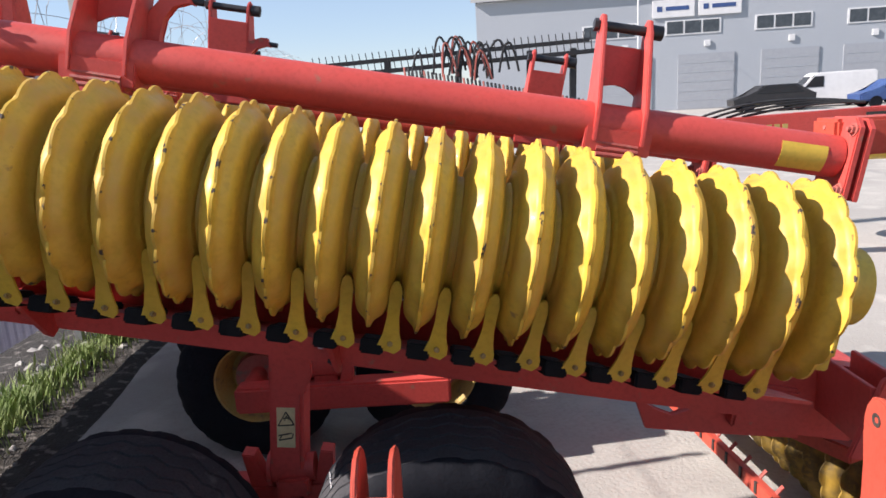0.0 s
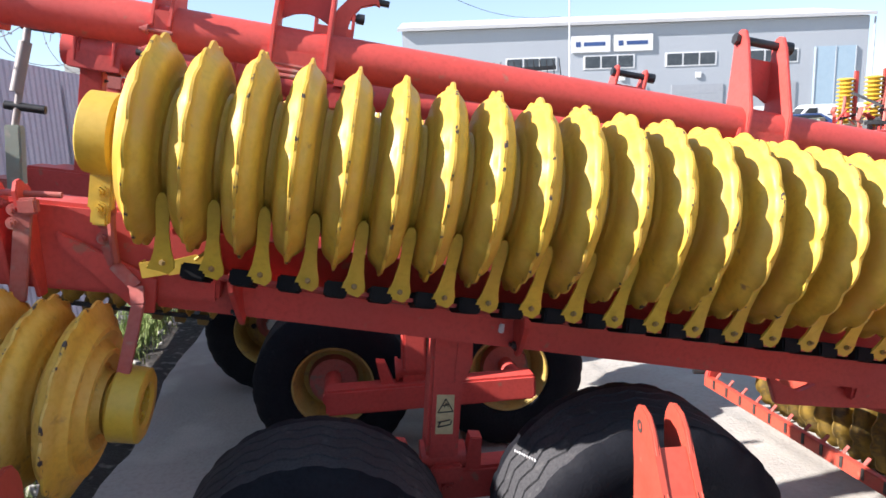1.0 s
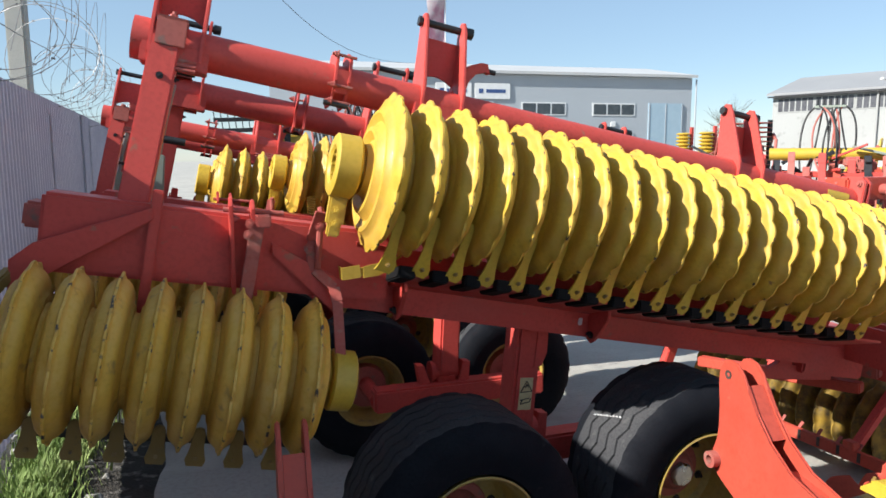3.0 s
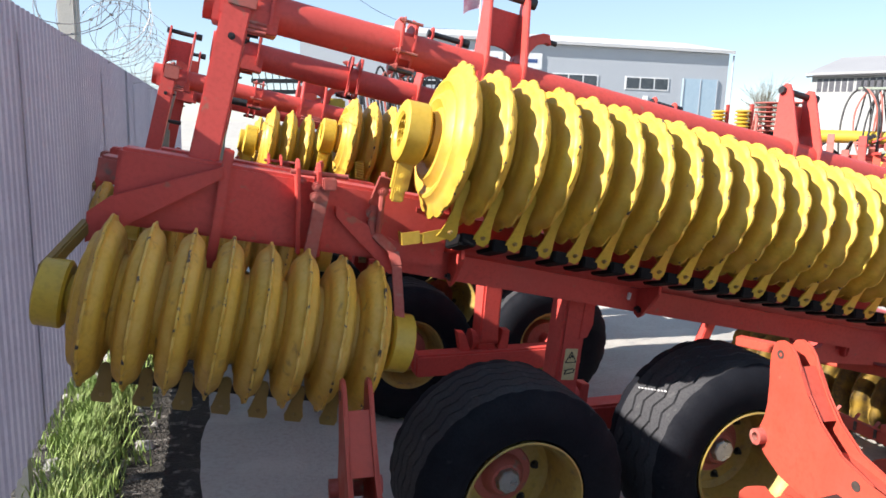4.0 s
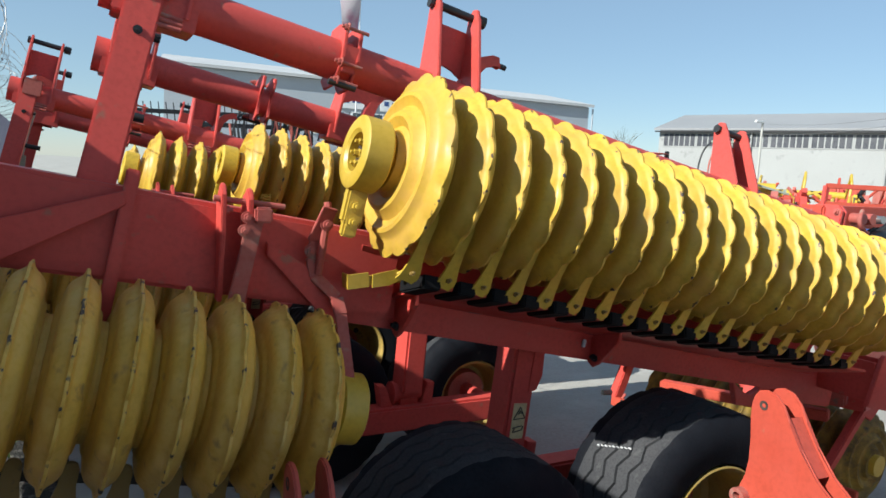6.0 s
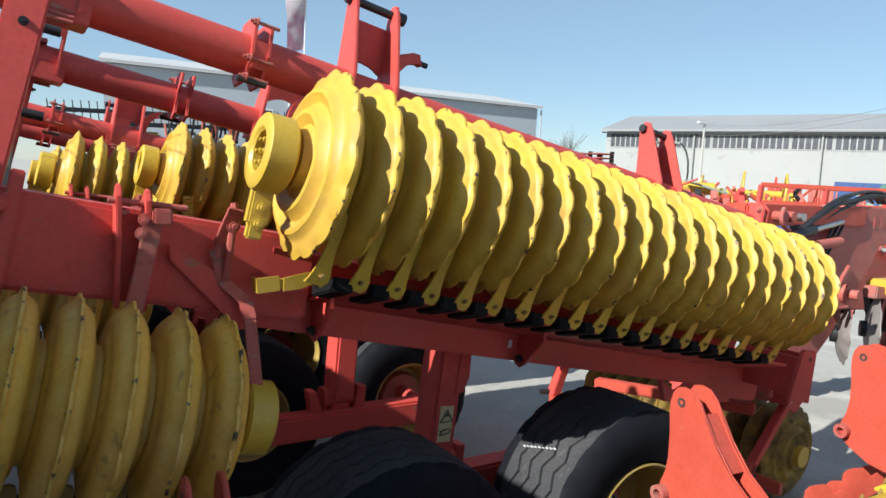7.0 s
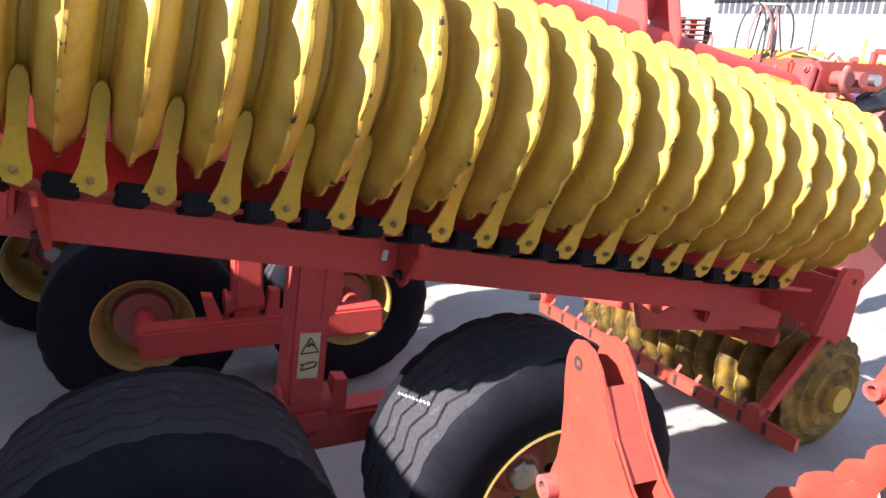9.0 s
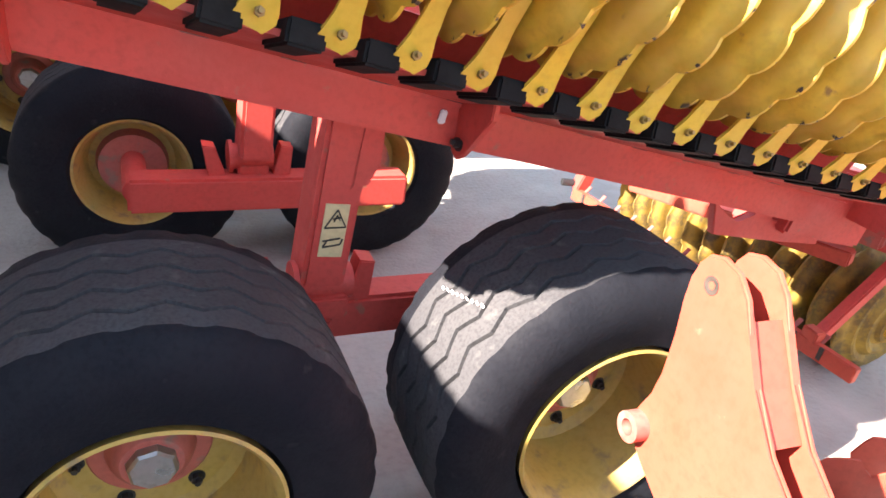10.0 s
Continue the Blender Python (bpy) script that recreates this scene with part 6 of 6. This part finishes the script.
# folded stacks of dark discs
for az, d in ((38.7, 25.2), (40.4, 24.8)):
    o = from_eye(az, d)
    t = thing("disc_stack", o, "dark red-brown disc gang folded upright beside red frames", "disc gang", "upright disc gangs")
    prof = []
    for j in range(15):
        z = 0.75 + j * 0.15
        prof += [(z, 0.10), (z + 0.03, 0.48), (z + 0.05, 0.48), (z + 0.08, 0.10)]
    part("disc_gang", lathe(bmesh.new(), prof, Matrix.Translation(o) @ pose(0, 0, 0, 0, -90, 0), 18), RED_WORN, t)
    part("gang_frame", bar(bmesh.new(), o + Vector((0.55, 0, 0)), o + Vector((0.55, 0, 3.0)), 0.1, 0.14, 0.01, up=(1, 0, 0)), BLACK, t)
    part("foot", box(bmesh.new(), o + Vector((0.2, 0, 0.36)), (1.1, 0.6, 0.72), None, 0.03), BLACK, t)

# long grey bin at the yard's edge
o = from_eye(72.2, 38)
t = thing("feed_bin", o, "long dark grey sheet bin on short legs", "bin")
part("body", box(bmesh.new(), o + Vector((0, 0, 1.55)), (3.6, 1.2, 1.1), pose(0, 0, 0, 0, 0, -25).to_3x3(), 0.04), BLACK, t)
for k in (-1.5, 1.5):
    part("leg", box(bmesh.new(), o + Vector((k * 0.9, -k * 0.42, 0.5)), (0.16, 0.16, 1.0), None, 0.01), GALV, t)

# red gate-like frame
o = from_eye(56.0, 14.5)
g = thing("lift_frame", o, "low red rectangular lift frame with black struts", "frame")
u = Vector((math.cos(radians(-32)), math.sin(radians(-32)), 0))
for a in (-1.15, 0.05, 1.15):
    part("upright", bar(bmesh.new(), o + u * a, o + u * (a + 0.10) + Vector((0, 0, 1.95)), 0.10, 0.08, 0.01, up=(0, 1, 0)), RED if a else BLACK, g)
for z in (1.95, 1.62):
    part("rail", bar(bmesh.new(), o + u * -1.05 + Vector((0, 0, z)), o + u * 1.25 + Vector((0, 0, z)), 0.09, 0.09, 0.01), RED_BRIGHT, g)
part("drum", rod(bmesh.new(), o + u * -0.9 + Vector((0, 0.3, 1.1)), o + u * -0.3 + Vector((0, 0.3, 1.1)), 0.28, 18), BLUE, g)
part("engine_box", box(bmesh.new(), o + u * 0.55 + Vector((0, 0.3, 0.95)), (0.7, 0.6, 0.8), None, 0.05), BLACK, g)
part("beam", bar(bmesh.new(), o + u * -1.3 + Vector((0, 0.2, 0.55)), o + u * 1.4 + Vector((0, 0.2, 0.55)), 0.14, 0.14, 0.01), RED, g)

# crates, containers, bags
for az, d, sx, sy, h, mat, name, label in ((54.6, 64, 2.4, 2.2, 2.7, RED_BRIGHT, "crate", "orange steel goods crate"), (57.2, 66, 2.2, 2.2, 2.8, RED_WORN, "crate", "brown steel goods crate on the yard"),
                                           (60.2, 66, 5.5, 2.4, 3.2, BLUE, "shipping_container", "dark blue shipping container"),
                                           (75.6, 72, 12, 4, 5.0, BLUE, "site_cabin", "bright blue flat-roofed site cabin")):
    o = from_eye(az, d)
    t = thing(name, o, label, "container")
    part("body", box(bmesh.new(), o + Vector((0, 0, h / 2)), (sx, sy, h), pose(0, 0, 0, 0, 0, -60).to_3x3(), 0.05), mat, t)
    for k in range(7):
        p = pose(o.x, o.y, h / 2, 0, 0, -60) @ Vector((-sx / 2 + sx * (k + 0.5) / 7, -sy / 2 - 0.03, 0))
        part("rib", box(bmesh.new(), p, (0.12, 0.06, h * 0.9), pose(0, 0, 0, 0, 0, -60).to_3x3()), mat, t)
rng = random.Random(21)
for k in range(7):
    o = from_eye(64.2 + 1.1 * (k % 4), 43 - 1.3 * (k // 4))
    z = 0.0 if k < 4 else 1.0
    bm = bmesh.new()
    bmesh.ops.create_cube(bm, size=1, matrix=Matrix.Translation(o + Vector((0, 0, z + 0.5))) @ pose(0, 0, 0, 0, 0, rng.uniform(0, 60)) @ Matrix.Diagonal((1.0, 1.0, 0.98, 1)))
    bmesh.ops.subdivide_edges(bm, edges=bm.edges[:], cuts=4, use_grid_fill=True)
    cen = o + Vector((0, 0, z + 0.5))
    for v in bm.verts:
        d = v.co - cen
        r = max(abs(d.x), abs(d.y), 0.01)
        v.co = cen + d * (1 - 0.16 * (d.length / 0.85) ** 2) + 0.05 * noise.noise_vector(v.co * 2.5)
    tagged(part("bulk_bag", bm, BAG), "white woven bulk bag standing on the yard", "bag", "bulk bags")


def van(x, y, yaw, label):
    t = thing("van", (x, y, 0), label, "van", "parked vans")
    m = pose(x, y, 0, 0, 0, yaw)
    side = [(-2.35, 0.35), (2.30, 0.35), (2.40, 0.60), (2.35, 0.95), (1.60, 1.12), (0.95, 1.85), (0.75, 1.95), (-2.20, 1.98), (-2.38, 1.85), (-2.42, 0.6)]
    part("body", plate(bmesh.new(), side, 1.75, m @ pose(0, 0, 0, 90, 0, 0), 0.06), WHITE, t)
    for s in (-1, 1):
        part("side_window", plate(bmesh.new(), [(0.45, 1.15), (1.45, 1.15), (0.92, 1.75), (0.45, 1.75)], 0.02, m @ pose(0, 0.885 * s, 0, 90, 0, 0)), CARGLASS, t)
        for a in (-1.5, 1.55):
            w = part("wheel", lathe(bmesh.new(), [(-0.1, 0.05), (-0.1, 0.20), (0.1, 0.20), (0.1, 0.05)], m @ pose(a, 0.80 * s, 0.33, 0, 0, 90), 20), GALV, t)
            part("tyre", lathe(bmesh.new(), [(-0.11, 0.20), (-0.11, 0.31), (-0.08, 0.33), (0.08, 0.33), (0.11, 0.31), (0.11, 0.20)], m @ pose(a, 0.80 * s, 0.33, 0, 0, 90), 24), RUBBER, w)
    part("windscreen", plate(bmesh.new(), [(-0.72, 0.0), (0.72, 0.0), (0.62, 0.80), (-0.62, 0.80)], 0.02, m @ pose(1.63, 0, 1.14, 0, 0, 90) @ pose(0, 0, 0, 48, 0, 0)), CARGLASS, t)
    return t


van(20.6, 42.5, 172, "white panel van parked before the workshop")
van(25.6, 41.5, 172, "white panel van parked before the workshop")
van(33.0, 40.5, 150, "white panel van by the corner of the workshop")
for x, y, mat in ((16.6, 40.5, BLACK), (22.3, 38.5, BLUE)):
    t = thing("car", (x, y, 0), "dark passenger car parked before the workshop", "car", "parked cars")
    m = pose(x, y, 0, 0, 0, 175)
    part("body", plate(bmesh.new(), [(-2.1, 0.35), (2.1, 0.35), (2.15, 0.7), (1.3, 0.9), (0.6, 1.42), (-1.1, 1.45), (-1.9, 1.0), (-2.15, 0.9)], 1.7, m @ pose(0, 0, 0, 90, 0, 0), 0.08), mat, t)
    for s in (-1, 1):
        part("side_window", plate(bmesh.new(), [(-1.5, 1.0), (1.0, 1.0), (0.55, 1.36), (-1.0, 1.38)], 0.02, m @ pose(0, 0.86 * s, 0, 90, 0, 0)), CARGLASS, t)
        for a in (-1.3, 1.35):
            part("wheel", lathe(bmesh.new(), [(-0.1, 0.05), (-0.1, 0.30), (0.1, 0.30), (0.1, 0.05)], m @ pose(a, 0.78 * s, 0.30, 0, 0, 90), 20), RUBBER, t)

# spiked harrow behind the cultivators
hx, hy = 0.0, 10.0
sp = thing("spike_harrow", (hx, hy, 0), "dark folded spike harrow with rows of thin upright tines", "harrow")
part("rail", bar(bmesh.new(), (-2.1, hy, 2.20), (1.85, hy, 2.34), 0.05, 0.06, 0.004), BLACK, sp)
part("rail", bar(bmesh.new(), (-2.1, hy + 0.5, 2.38), (1.85, hy + 0.5, 2.52), 0.05, 0.06, 0.004), BLACK, sp)
for k in range(42):
    a = -2.05 + k * 0.094
    z = 2.22 + 0.0355 * (a + 2.1)
    part("spike", rod(bmesh.new(), (a, hy, z), (a - 0.03, hy - 0.03, z + 0.25), 0.007, 6), BLACK, sp)
rng = random.Random(3)
for k in range(46):
    a = -0.75 + k * 0.052
    z = 2.25 - 0.012 * k
    b = bmesh.new()
    pipe(b, [(a, hy - 0.5, z), (a + 0.02, hy - 0.55, z - 0.2), (a - 0.03 + 0.05 * rng.random(), hy - 0.6, z - 0.42), (a + 0.02, hy - 0.62, z - 0.62)], 0.016, 6)
    part("tine", b, RED_WORN if k % 5 == 0 else BLACK, sp)
for a in (-1.1, -0.1, 0.9, 1.5):
    part("upright", bar(bmesh.new(), (a, hy + 0.1, 0), (a + 0.06, hy + 0.1, 2.4), 0.09, 0.09, 0.01, up=(1, 0, 0)), BLACK, sp)
part("guard", box(bmesh.new(), (-1.0, hy + 0.3, 2.08), (0.55, 0.3, 0.16), None, 0.03), YELLOW, sp)
for k in range(16):
    a, z0 = 0.12 + rng.gauss(0, 0.2), 2.30 + rng.gauss(0, 0.04)
    p = [(a - 0.14 * rng.random() - 0.05, hy - 0.25, z0 - 0.22), (a + rng.gauss(0, 0.03), hy - 0.3, z0 + 0.16 + 0.12 * rng.random()), (a + 0.14 * rng.random() + 0.05, hy - 0.25, z0 - 0.22)]
    part("hose", pipe(bmesh.new(), arc(*p, 10), 0.016, 6), (HOSE, RED_WORN, BLACK)[k % 3], sp)

# red beam of a further cultivator
dr = thing("drawbar_cultivator", (3.4, 7.0, 0), "further red cultivator with a dark plate on its rising beam", "cultivator", "parked cultivators")
part("beam", bar(bmesh.new(), (1.9, 7.0, 1.33), (5.6, 7.05, 1.42), 0.16, 0.26, 0.012), RED, dr)
part("dark_plate", box(bmesh.new(), (4.10, 6.905, 1.40), (0.46, 0.01, 0.14)), INK, dr)
f = bmesh.new()
for k in range(4):
    box(f, (3.95 + 0.10 * k, 6.898, 1.40), (0.055, 0.004, 0.075))
part("print", f, GOLD, dr)
bm = bmesh.new()
for k in range(6):
    box(bm, (2.75 + 0.075 * k, 6.912, 1.375), (0.05, 0.004, 0.05 + 0.02 * (k == 0)))
part("print", bm, GOLD, dr, "faded gold print bars")
part("leg", bar(bmesh.new(), (2.4, 7.05, 0), (2.4, 7.05, 1.3), 0.12, 0.12, 0.01, up=(1, 0, 0)), RED, dr)
part("leg", bar(bmesh.new(), (4.9, 7.05, 0), (4.9, 7.05, 1.3), 0.12, 0.12, 0.01, up=(1, 0, 0)), RED, dr)
for k in range(4):
    part("hose", pipe(bmesh.new(), arc((2.3 + 0.15 * k, 7.0, 1.48), (3.0 + 0.1 * k, 6.95, 1.62 - 0.02 * k), (3.9, 7.0, 1.56), 12), 0.013, 6), HOSE, dr)
part("tank", rod(bmesh.new(), (3.4, 7.8, 1.15), (5.2, 7.8, 1.15), 0.24, 18), YELLOW, dr)

# cables over the yard, from the street lamp to a pole
o = from_eye(76.5, 38)
t = thing("utility_pole", o, "plain round concrete utility pole beside the long hall", "pole")
part("mast", rod(bmesh.new(), o, o + Vector((0, 0, 9.8)), 0.16, 12, 0.11), POLE, t)
for k in range(2):
    a, b = Vector((47.5, 43.0, 7.65 - 0.9 * k)), o + Vector((0, 0, 9.6 - 0.35 * k))
    mid = (a + b) / 2 + Vector((0, 0, -1.5 + 0.2 * k))
    tagged(part("overhead_cable", pipe(bmesh.new(), arc(a, mid, b, 24), 0.014, 5), WIRE), "thin grey cable from the street lamp to a pole", "cable")

# bare trees on the skyline
for k, (az, d, h) in enumerate(((38.3, 120, 11), (39.6, 130, 8), (71.5, 130, 10), (37.2, 140, 7), (74.0, 120, 9))):
    o = from_eye(az, d)
    rg = random.Random(40 + k)
    t = thing("bare_tree", o, "distant bare spring tree on the skyline", "tree", "skyline trees")
    part("trunk", rod(bmesh.new(), o, o + Vector((0, 0, h * 0.55)), 0.22, 8, 0.10), LEAF, t)
    bm = bmesh.new()
    for j in range(70):
        p = o + Vector((0, 0, h * rg.uniform(0.25, 0.55)))
        q = p + Vector((rg.gauss(0, h * 0.13), rg.gauss(0, h * 0.13), h * rg.uniform(0.15, 0.45)))
        rod(bm, p, q, 0.05, 4, 0.01)
        for i in range(3):
            rod(bm, p.lerp(q, 0.5 + 0.15 * i), q + Vector((rg.gauss(0, 0.9), rg.gauss(0, 0.9), rg.uniform(0, 0.9))), 0.025, 3, 0.008)
    part("crown", bm, LEAF, t)
